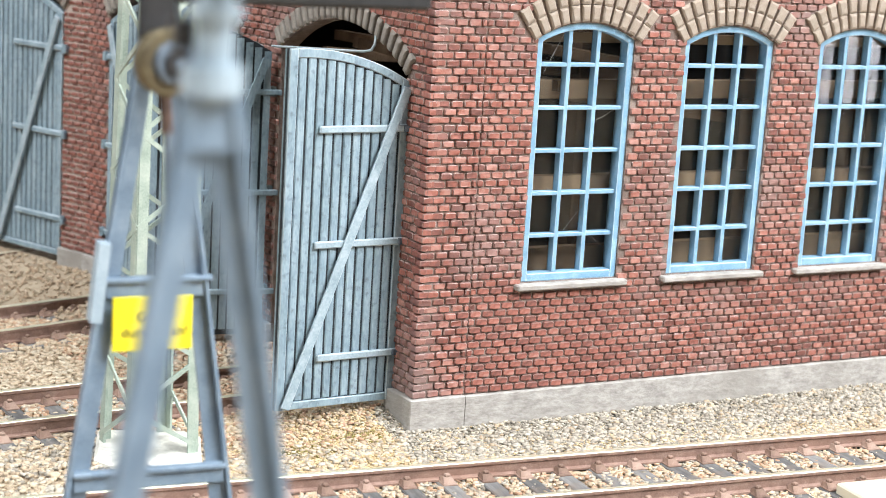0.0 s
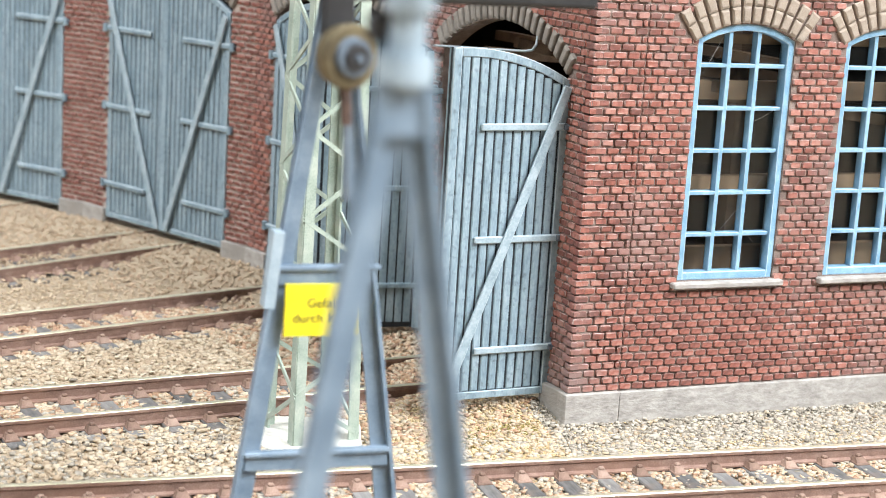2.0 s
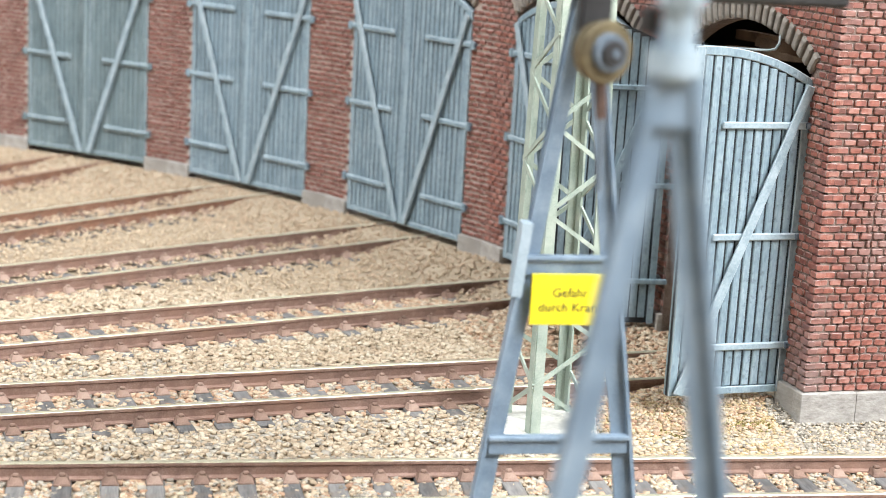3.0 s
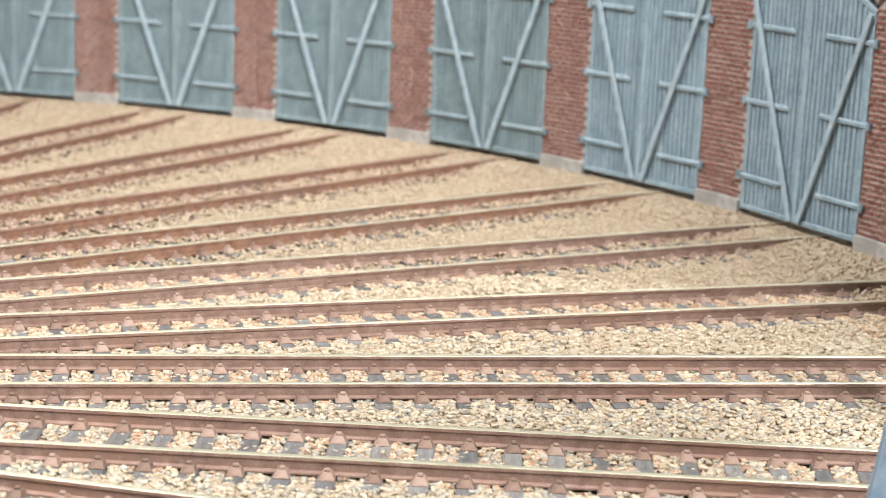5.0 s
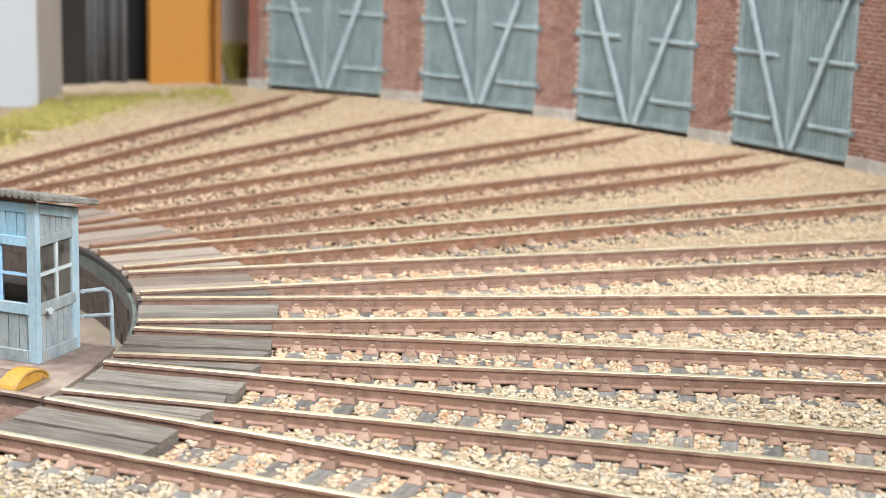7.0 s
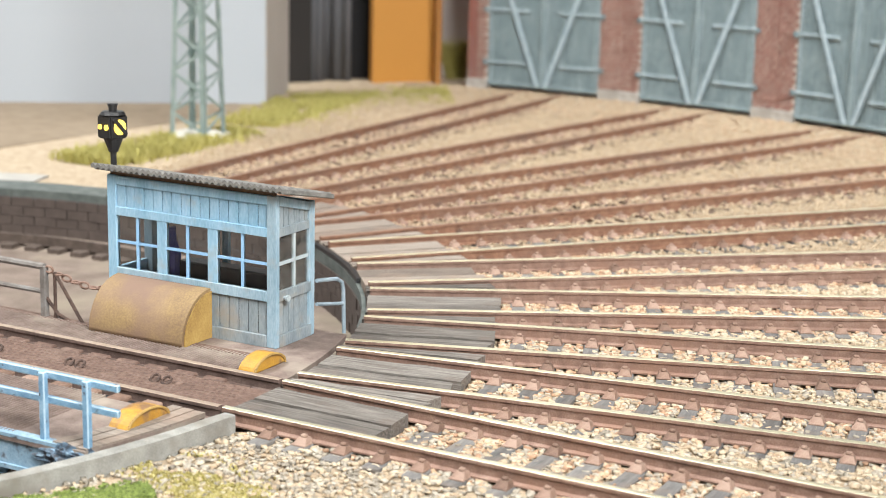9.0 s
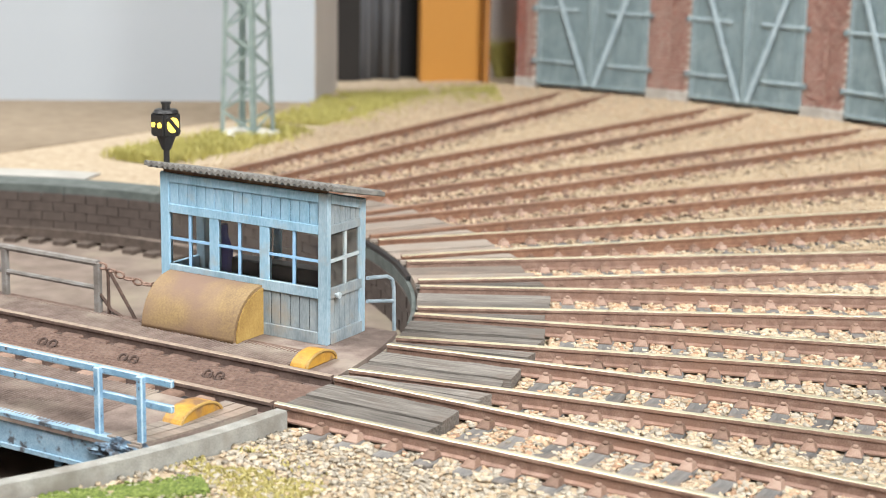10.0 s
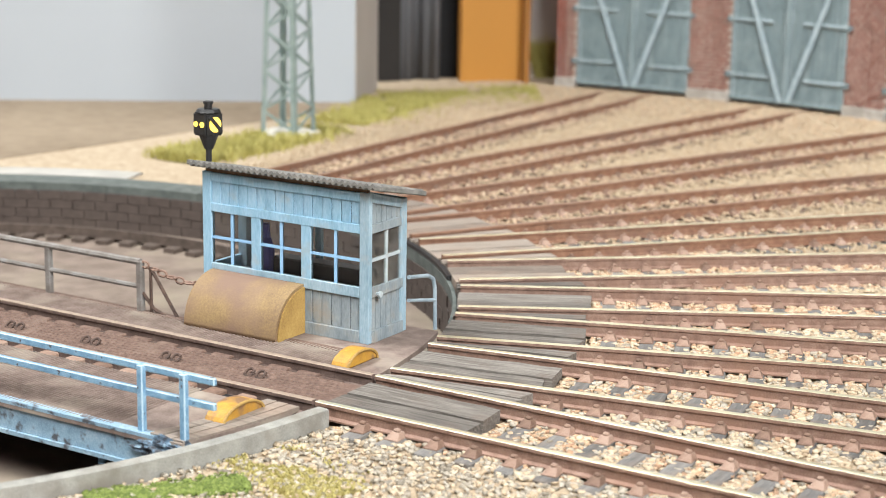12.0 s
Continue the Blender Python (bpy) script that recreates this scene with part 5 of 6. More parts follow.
box(b, CX0 + 2, CY1 - 0.8, 21.5, CX1 - 2.1, CY1, CT1)
box(b, 94.8, CY1 - 0.8, 7.5, 96.2, CY1, 21.5)
box(b, CX0, CY0 + 1.2, -1.1, CX0 + 0.8, CY1 - 1.9, 9.0)
box(b, CX0, CY0 + 1.2, 20.0, CX0 + 0.8, CY1 - 1.9, CT1)
part("back_wall", b, "cabin_blue", cabin)
b = B()
box(b, CX0 + 0.9, CY0 + 1.3, -1.1, CX1 - 1.2, CY1 - 0.9, -0.2)
part("cabin_floor", b, "walkway", cabin, "dusty floor")
b = B()
box(b, CX0 + 14, CY0 + 3.6, -0.2, CX1 - 2.5, CY0 + 7.5, 11.8, 0.3)
part("console", b, "dark", cabin, "dark control desk")
# windows with crossed bars
for x0, x1 in ((CX0 + 2.1, 88.3), (90.4, 100.2), (102.3, CX1 - 2.1)):
    b = B()
    xm, zm = (x0 + x1) / 2, (BELT1 + HEAD0) / 2
    box(b, xm - 0.27, CY0 + 0.25, BELT1, xm + 0.27, CY0 + 0.85, HEAD0)
    box(b, x0, CY0 + 0.22, zm - 0.25, x1, CY0 + 0.82, zm + 0.25)
    w = part("window", b, "bar_blue", cabin, "four-pane window with light blue bars")
    b = B()
    box(b, x0, CY0 + 0.5, BELT1, x1, CY0 + 0.58, HEAD0)
    part("pane", b, "clear", w)
b = B()
ym, zm = (CY0 + CY1) / 2, (BELT1 + HEAD0) / 2
box(b, CX1 - 0.75, ym - 0.3, BELT1, CX1 - 0.2, ym + 0.3, HEAD0)
box(b, CX1 - 0.75, CY0 + 1.2, zm - 0.3, CX1 - 0.2, CY1 - 1.9, zm + 0.3)
w = part("window", b, "light_metal", cabin, "four-pane window in the door")
b = B()
box(b, CX1 - 0.5, CY0 + 1.2, BELT1, CX1 - 0.42, CY1 - 1.9, HEAD0)
part("pane", b, "door_glass", w)
b = B()
rod(b, (CX1 - 0.4, CY0 + 2.6, 8.2), (CX1 + 0.9, CY0 + 2.6, 8.2), 0.35, n=8)
rod(b, (CX1 + 0.6, CY0 + 2.6, 8.2), (CX1 + 1.1, CY0 + 2.6, 8.2), 0.6, n=10)
part("door_knob", b, "light_metal", cabin, "pale metal door knob")
# corrugated roof falling to the back
b = B()
n = 256
rx0, rx1, ry0, ry1 = 74.2, 118.7, 24.5, 41.2
top = lambda x, y: CT0 + 1.65 + (CT1 - CT0) * (y - CY0) / (CY1 - CY0) + 0.25 * math.sin(2 * math.pi * (x - rx0) / 1.35)
grid = []
for i in range(n + 1):
    x = rx0 + (rx1 - rx0) * i / n
    grid.append([b.verts.new((x, ry0, top(x, ry0) - 0.75)), b.verts.new((x, ry0, top(x, ry0))), b.verts.new((x, ry1, top(x, ry1))), b.verts.new((x, ry1, top(x, ry1) - 0.75))])
for p, q in zip(grid, grid[1:]):
    for i in range(4):
        j = (i + 1) % 4
        b.faces.new((p[i], q[i], q[j], p[j]))
b.faces.new(grid[0])
b.faces.new(grid[-1][::-1])
part("roof", b, "roof_felt", cabin, "weathered grey corrugated roof")
b = B()
box(b, CX0 + 0.6, CY0 + 0.4, CT0 - 0.3, CX1 - 0.6, CY0 + 1.2, CT0 + 1.0)
part("wall_plate", b, "wood_dark", cabin, "dark strip filling the gap under the roof's edge")
# figure inside: a plain shape
b = B()
for z0, z1, ra, rb in ((-0.2, 7.0, 1.1, 1.5), (7.0, 13.0, 1.7, 1.9), (13.0, 15.4, 1.9, 1.2), (15.4, 18.2, 1.05, 0.95)):
    rod(b, (89.2, 29.6, z0), (89.2, 29.6, z1), ra, rb, n=12)
part("figurine", b, "figure", None, "plain dark blue toy figurine standing in the cabin")
bpy.data.objects["figurine"].matrix_world = at(0, 0, 0, -10)
bpy.data.objects["figurine"]["category"] = "figurine"

# handrail at the door
hr = thing("handrail", "bent light grey steel handrail beside the cabin door", "handrail", m=at(0, 0, 0, -10))
b = B()
tube(b, [(116.2, 39.2, 9.4), (116.3, 46.0, 8.4), (116.4, 47.8, 7.4), (116.4, 48.4, 5.5), (116.5, 48.6, -3)], 0.4, 8)
part("rail", b, "post_grey", hr)
b = B()
tube(b, [(116.2, 39.2, 4.8), (116.4, 48.4, 3.0)], 0.36, 8)
part("lower_bar", b, "post_grey", hr)

# signal lamp behind the cabin
lamp = thing("signal_lamp", "black signal lantern with lit yellow lenses on a thin post", "signal lamp", m=at(0, 0, 0, -10))
LX, LY = 75.2, 30.0
b = B()
rod(b, (LX, LY, 20), (LX, LY, 32), 0.6, n=10)
part("post", b, "dark", lamp)
b = B()
rod(b, (LX, LY, 31.3), (LX, LY, 34.2), 0.9, 2.0, n=12)
part("bracket", b, "dark", lamp)
b = B()
ring = [(LX - 2.4, LY - 1.9), (LX + 1.3, LY - 2.4), (LX + 2.6, LY + 1.4), (LX - 1.2, LY + 2.2)]
hexa(b, [(x, y, 34.0) for x, y in ring] + [(x, y, 38.6) for x, y in ring])
bmesh.ops.bevel(b, geom=list(b.edges), offset=0.3, segments=2, affect="EDGES")
part("lantern", b, "dark", lamp)
b = B()
rod(b, (LX, LY, 38.6), (LX, LY, 39.2), 2.5, 2.1, n=16)
rod(b, (LX, LY, 39.2), (LX, LY, 40.2), 0.8, 0.8, n=12)
rod(b, (LX, LY, 40.2), (LX, LY, 40.7), 1.0, 1.0, n=12)
part("cap", b, "dark", lamp)


def lens(face, u, z, r, ry=None):
    """A lit lens on a face of the lantern: 0 looks along the bridge's side, 1 along its end."""
    p, q = Vector((*ring[face], 0)), Vector((*ring[face + 1], 0))
    d = (q - p).normalized()
    nrm = Vector((d.y, -d.x, 0))
    c = p + (q - p) * u + nrm * 0.05
    b = B()
    k = 16
    vs = []
    for off in (0, 0.2):
        vs.append([b.verts.new(c + nrm * off + d * (r * math.cos(2 * math.pi * i / k)) + Vector((0, 0, z + (ry or r) * math.sin(2 * math.pi * i / k)))) for i in range(k)])
    for i in range(k):
        j = (i + 1) % k
        b.faces.new((vs[0][i], vs[0][j], vs[1][j], vs[1][i]))
    b.faces.new(vs[1])
    part("lens", b, "lit", lamp, "lit yellow lens")
    return c, d, nrm


lens(0, 0.28, 36.3, 0.5)
lens(0, 0.75, 36.3, 0.55)
c, d, nrm = lens(1, 0.52, 36.3, 1.3, 1.5)
b = B()
beam(b, c + nrm * 0.3 + d * -1.35 + Vector((0, 0, 38.0)), c + nrm * 0.3 + d * 1.35 + Vector((0, 0, 34.8)), 0.75, 0.25, up=nrm)
part("lens_bar", b, "dark", lamp)


# ---- lattice masts ----
def mast(x, y, turn, w0, w1, h, mat, rise, label, chord=1.3, base=(9.5, 1.8), foot=0, bar=0.9, z0=GROUND):
    t = thing("lattice_mast", label, "lattice mast", m=at(x, y, 0, turn))
    b = B()
    bx, bh = base
    cut = bx * 0.3
    spin = Matrix.Rotation(radians(foot), 3, "Z")
    plan = [(-bx + cut, -bx), (bx, -bx), (bx, bx - cut), (bx - cut, bx), (-bx, bx), (-bx, -bx + cut)]
    low = [b.verts.new(spin @ Vector((p, q, z0 - 0.5))) for p, q in plan]
    mid = [b.verts.new(spin @ Vector((p * 0.98, q * 0.98, z0 + bh - 0.5))) for p, q in plan]
    top = [b.verts.new(spin @ Vector((p * 0.92, q * 0.92, z0 + bh))) for p, q in plan]
    for lower, upper in ((low, mid), (mid, top)):
        for n in range(len(plan)):
            b.faces.new((lower[n], lower[n - len(plan) + 1], upper[n - len(plan) + 1], upper[n]))
    b.faces.new(top)
    b.faces.new(low[::-1])
    part("footing", b, "footing_pale", t, "whitish plaster footing")
    z0 += bh
    wid = lambda z: w0 + (w1 - w0) * (z - z0) / (h - z0)
    for sx in (-1, 1):
        for sy in (-1, 1):
            b = B()
            a, c = (sx * w0, sy * w0, z0), (sx * w1, sy * w1, h)
            for ddx, ddy, ww, hh in ((-sx * chord / 2, 0, chord, 0.4), (0, -sy * chord / 2, 0.4, chord)):
                beam(b, (a[0] + ddx, a[1] + ddy, a[2]), (c[0] + ddx, c[1] + ddy, c[2]), ww, hh, up=(0, 1, 0))
            part("chord", b, mat, t)
    z, flip = z0 + 1.0, 1
    while z < h - rise:
        z2 = z + rise
        for ax in range(4):
            b = B()
            wa, wb = wid(z), wid(z2)
            s = flip if ax % 2 else -flip
            off = 0.1
            if ax == 0:
                a, c, up = (-s * wa, -wa - off, z), (s * wb, -wb - off, z2), (0, 1, 0)
            elif ax == 1:
                a, c, up = (wa + off, -s * wa, z), (wb + off, s * wb, z2), (1, 0, 0)
            elif ax == 2:
                a, c, up = (s * wa, wa + off, z), (-s * wb, wb + off, z2), (0, 1, 0)
            else:
                a, c, up = (-wa - off, s * wa, z), (-wb - off, -s * wb, z2), (1, 0, 0)
            beam(b, a, c, bar, 0.35, up=up)
            part("lattice_bar", b, mat, t)
        z, flip = z2, -flip
    return t


mast(328.7, 33.0, 11, 6.1, 4.2, 120, "mast_green", 7.6, "pale green steel lattice mast on a whitish footing", 1.8, base=(9.0, 1.8), foot=-25, bar=0.75)
mast(-13.0, 232.0, -5, 6.5, 3.2, 130, "mast_far", 6.6, "grey-green steel lattice mast on a pale footing", 1.5, base=(9.5, 1.5))

# ---- gantry crane in the foreground ----
crane = thing("gantry_crane", "blue-grey steel gantry crane on two A-frames with a yellow warning sign", "gantry crane")


def a_frame(cx, cy, top, spread, thick=1.0):
    """Two leaning legs with two crossbars; spread is the half width at the ground."""
    ax = lambda z: spread * (top - z) / (top - GROUND)
    for s in (-1, 1):
        lo, hi = GROUND - 0.2, top - 3.5
        leg = None
        for off, w, y, dep in ((-1.3, 2.5, 0.0, 0.5), (0.15, 0.5, -0.35, 1.9), (-2.3, 0.45, 0.6, 1.4)):
            b = B()
            beam(b, (cx + s * (ax(lo) + off * thick), cy + y, lo), (cx + s * max(ax(hi) + off * thick, 0.1), cy + y, hi), w * thick, dep, up=(0, 1, 0))
            bar = part("flange" if leg else "leg", b, "grey_metal", leg or crane)
            leg = leg or bar
    for z in (16.6, 41.8):
        b = B()
        beam(b, (cx - ax(z) + 0.3, cy - 0.7, z), (cx + ax(z) - 0.3, cy - 0.7, z), 2.3, 0.7, up=(0, 1, 0), bev=0.1)
        crossbar = part("crossbar", b, "grey_metal", crane)
        b = B()
        reach = 0.9 if z > 30 else -0.2
        beam(b, (cx - ax(z) - reach, cy - 0.9, z + 1.2), (cx + ax(z) + reach, cy - 0.9, z + 1.2), 0.7, 1.5, up=(0, 1, 0), bev=0.15)
        part("flange", b, "grey_metal", crossbar)


a_frame(313.0, -32.0, 87.0, 13.0)
a_frame(291.3, -135.0, 85.8, 14.8, 0.92)
b = B()
rod(b, (291.3, -135.8, 79.0), (291.3, -135.8, 90), 1.2, n=20)
rod(b, (291.3, -135.8, 84.1), (291.3, -135.8, 84.9), 1.7, n=20)
part("post", b, "post_grey", crane, "pale blue-grey round post")
b = B()
rod(b, (291.3, -135.4, 79.4), (291.3, -135.4, 81.2), 1.95, n=24)
part("collar", b, "post_grey", crane, "light grey collar of the post")
b = B()
slab(b, [(288.9, 75.8), (293.7, 75.8), (293.2, 79.4), (289.4, 79.4)], -136.0, -135.2)
part("gusset", b, "grey_metal", crane, "blue-grey plate between the legs")
# added black block stands in for the dark nook beside the post
b = B()
box(b, 289.0, -135.2, 81.9, 290.2, -133.5, 83.9, 0.2)
part("clamp", b, "dark", crane, "black block for the dark nook beside the post")
b = B()
beam(b, (289.0, -150, 92.0), (316.6, -20, 92.0), 6, 8.0, bev=0.6)
part("girder", b, "dark", crane, "black girder")
b = B()
box(b, 309.0, -46, 78.4, 343.0, -20, 82.5, 0.5)
part("platform", b, "dark", crane, "black machinery platform")
# trolley wheel and hook
b = B()
P0 = Vector((303.2, -75, 74.8))
axis = Vector((0.35, -0.93, 0)).normalized()
rod(b, P0 - axis * 1.0, P0 + axis * 0.7, 3.1, 3.4, n=28)
rod(b, P0 + axis * 0.7, P0 + axis * 1.0, 3.4, 3.1, n=28)
part("pulley", b, "brass", crane, "dirty brass pulley wheel")
b = B()
rod(b, P0 + axis * 1.0, P0 + axis * 1.8, 2.1, 1.95, n=24)
part("disc", b, "slate", crane, "blue-grey steel disc")
b = B()
rod(b, P0 + axis * 1.8, P0 + axis * 2.3, 1.4, 1.3, n=20)
part("hub", b, "dark", crane, "dark hub")
b = B()
rod(b, P0 + axis * 2.3, P0 + axis * 2.7, 0.45, n=12)
part("axle_end", b, "slate", crane, "grey axle end")
b = B()
beam(b, P0 - axis * 1.8 + Vector((0, 0, 2)), P0 - axis * 1.8 + Vector((0, 0, 13)), 3.5, 1.2, up=axis)
part("hanger", b, "dark", crane)
b = B()
rod(b, P0 + Vector((0, 0, -3)), P0 + Vector((0.4, 0, -7)), 0.6, n=8)
part("hook_shank", b, "rust_dark", crane, "rusty hook shank")
b = B()
rod(b, P0 + Vector((0.4, 0, -7)), P0 + Vector((0.7, 0, -15)), 0.4, n=8)
part("hook", b, "slate", crane)
b = B()
beam(b, (305.3, -33.5, 38.0), (306.3, -33.5, 48.0), 1.4, 2.6, up=(0, 1, 0))
part("bracket", b, "post_grey", crane, "pale side bracket")
# sign
b = B()
box(b, 307.5, -34.0, 34.0, 317.7, -33.6, 41.0, 0.1)
sign = part("sign_plate", b, "sign", crane, "yellow warning sign with two lines of dark writing")
for text, z in (("Gefahr", 37.9), ("durch Kran!", 35.9)):
    cu = bpy.data.curves.new("lettering", "FONT")
    cu.body, cu.size, cu.align_x = text, 1.75 * MM, "CENTER"
    cu.extrude = 0.02 * MM
    tmp = bpy.data.objects.new("tmp", cu)
    scene.collection.objects.link(tmp)
    me = bpy.data.meshes.new_from_object(tmp.evaluated_get(bpy.context.evaluated_depsgraph_get()))
    bpy.data.objects.remove(tmp)
    me.materials.append(M["ink"])
    ob = new("lettering", me)
    ob.parent = sign
    ob.matrix_local = pose(312.85 * MM, -34.06 * MM, z * MM, 90, 0, 0)

# ---- distance: backing boards, cloths, an orange panel ----
def card(name, x0, y0, x1, y1, z0, z1, thick, mat, label, category):
    b = B()
    d = Vector((x1 - x0, y1 - y0, 0)).normalized()
    nrm = Vector((-d.y, d.x, 0)) * thick
    p = [Vector((x0, y0, 0)), Vector((x1, y1, 0)), Vector((x1, y1, 0)) + nrm, Vector((x0, y0, 0)) + nrm]
    hexa(b, [(q.x, q.y, z0) for q in p] + [(q.x, q.y, z1) for q in p])
    ob = part(name, b, mat, None, label)
    ob["category"] = category
    return ob


card("backing_board", -420, 128, -26.5, 314, GROUND - 3, 260, 14, "white_board", "plain white backing board behind the layout", "backing board")
card("board_edge", -26.2, 314.2, -34, 352, GROUND - 3, 260, 6, "grey_board", "grey-beige end of the backing board", "board")
card("orange_panel", -6.5, 373.5, 16, 386, GROUND, 240, 10, "orange", "orange stained wooden panel beyond the layout", "wooden panel")
b = B()
beam(b, (16.4, 385.4, GROUND), (16.4, 385.4, 240), 2.4, 11.0, up=(-0.5, 0.87, 0))
edge = part("edge_strip", b, "orange_edge", bpy.data.objects["orange_panel"], "darker orange edge strip")
b = B()
n = 60
cols = []
for i in range(n + 1):
    t = i / n
    x, y = -36 + 17 * t, 374 + 7 * t
    w = 1.8 * math.sin(t * 9) + 0.8 * math.sin(t * 21 + 1)
    cols.append([b.verts.new((x + w * 0.45 * (1 + z / 300), y + w * -0.9, z)) for z in (GROUND, 60, 150, 260)])
for p, q in zip(cols, cols[1:]):
    for i in range(3):
        b.faces.new((p[i], q[i], q[i + 1], p[i + 1]))
cur = part("curtain", b, "cloth", None, "dark grey cloth hanging in folds behind the layout", smooth=True)
cur["category"] = "cloth"
card("brown_cloth", -58, 362, -32.5, 371.5, GROUND, 260, 2, "cloth_brown", "dark brown cloth hanging beside the backing board", "cloth")
mod = cur.modifiers.new("thickness", "SOLIDIFY")
mod.thickness = 0.8 * MM
card("black_cloth", -24, 386, 2, 400, GROUND, 260, 3, "cloth_black", "black cloth hanging behind the layout", "cloth")
card("far_wall", 4, 425, 90, 470, GROUND, 300, 5, "grey_wall", "grey board far behind the shed", "board")
b = B()
hexa(b, [(-430, 60, -4.6), (-100, 60, -4.6), (-10, 330, -4.6), (-430, 140, -4.6), (-430, 60, -3.4), (-100, 60, -3.4), (-10, 330, -3.4), (-430, 140, -3.4)])
bench = part("bench_top", b, "table", None, "bare tan bench top beside the pit")
bench["category"] = "bench top"

# ---- the hall round the layout ----
for name, label, mat, c0, c1 in (
    ("floor", "plain grey floor of the hall", "hall_floor", (-4000, -4000, -1100), (5000, 5000, -1000)),
    ("ceiling", "plain pale ceiling of the hall", "hall_wall", (-4000, -4000, 2600), (5000, 5000, 2700)),
    ("wall_south", "plain pale wall of the hall", "hall_wall", (-4000, -4100, -1100), (5000, -4000, 2700)),
    ("wall_north", "plain pale wall of the hall", "hall_wall", (-4000, 5000, -1100), (5000, 5100, 2700)),
    ("wall_west", "plain pale wall of the hall", "hall_wall", (-4100, -4100, -1100), (-4000, 5100, 2700)),
    ("wall_east", "plain pale wall of the hall", "hall_wall", (5000, -4100, -1100), (5100, 5100, 2700)),
):
    b = B()
    box(b, *c0, *c1)
    part(name, b, mat, None, label, kind="structure")
b = B()
sector(b, 640.0, 905.0, 0, 360, -1000, -30, 96)
part("baseboard", b, "wood_tan", None, "plain wooden base that carries the layout", kind="structure")
b = B()
sector(b, 0.0, 905.0, 0, 360, -30, -19, 96)
part("baseboard", b, "wood_tan", None, "plain wooden board under the layout", kind="structure")

# ---- ballast: loose stones ----
def pebbles(name, xy, z, size, mat, label, seed, fine=True):
    """Many small angular stones in one mesh. xy, z, size are arrays in millimetres."""
    g = np.random.default_rng(seed)
    if fine:
        base = np.array([(x, y, z) for x in (-1, 1) for y in (-1, 1) for z in (-1, 1)], float) * 0.68
        tri = np.array([(0, 1, 3), (0, 3, 2), (4, 6, 7), (4, 7, 5), (0, 4, 5), (0, 5, 1), (2, 3, 7), (2, 7, 6), (0, 2, 6), (0, 6, 4), (1, 5, 7), (1, 7, 3)])
    else:
        base = np.array([(1, 0, 0), (0, 1, 0), (-1, 0, 0), (0, -1, 0), (0, 0, 1), (0, 0, -1)], float)
        tri = np.array([(0, 1, 4), (1, 2, 4), (2, 3, 4), (3, 0, 4), (1, 0, 5), (2, 1, 5), (3, 2, 5), (0, 3, 5)])
    n, k = len(xy), len(base)
    v = base[None] * (1 + g.uniform(-0.34, 0.3, (n, k, 3)))
    v = v * g.uniform((0.8, 0.6, 0.36), (1.3, 1.0, 0.62), (n, 3))[:, None] * (size * 0.5)[:, None, None]
    a = g.uniform(0, 2 * np.pi, n)
    t = g.uniform(-0.55, 0.55, n)
    ca, sa, ct, st = np.cos(a), np.sin(a), np.cos(t), np.sin(t)
    x, y, w = v[..., 0], v[..., 1], v[..., 2]
    y, w = y * ct[:, None] - w * st[:, None], y * st[:, None] + w * ct[:, None]
    x, y = x * ca[:, None] - y * sa[:, None], x * sa[:, None] + y * ca[:, None]
    v = np.stack([x + xy[:, :1], y + xy[:, 1:], w + z[:, None]], -1).reshape(-1, 3) * MM
    f = (tri[None] + (np.arange(n) * k)[:, None, None]).reshape(-1, 3)
    me = bpy.data.meshes.new(name)
    me.vertices.add(len(v))
    me.vertices.foreach_set("co", v.ravel())
    me.loops.add(f.size)
    me.loops.foreach_set("vertex_index", f.ravel().astype(np.int32))
    me.polygons.add(len(f))
    me.polygons.foreach_set("loop_start", np.arange(0, f.size, 3, dtype=np.int32))
    me.update()
    me.validate()
    me.materials.append(M[mat])
    ob = new(name, me)
    return tagged(ob, label=label, category="ballast", kind="stuff")


def spread(n, seed):
    """Places strewn over the tracks' fan and the strip beside the side wall, with their track's offset."""
    g = np.random.default_rng(seed)
    x = g.uniform(0, 520, n)
    y = g.uniform(-95, 385, n)
    r, a = np.hypot(x, y), np.degrees(np.arctan2(y, x))
    bay = np.radians(a - STEP * np.round(a / STEP))
    inside = np.where(a > 5, r * np.cos(bay) < APOTHEM - 0.9, True)
    wall = x * math.sin(radians(5)) - y * math.cos(radians(5))      # distance in front of the side wall
    inside &= np.where((r > 370) & (a <= 5), wall > 0.5, True)
    beyond = -x * math.sin(radians(-10)) + y * math.cos(radians(-10)) < -GAUGE - 1.2
    inside &= (r > np.where(beyond, 133.9, RIM_OUT + 0.4)) & (a < 89) & (a > -40)
    inside &= ~((a > 5) & (r * np.cos(bay) > APOTHEM - 0.9))
    # distance in plan from the camera's place
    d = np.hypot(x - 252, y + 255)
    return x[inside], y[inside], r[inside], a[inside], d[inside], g


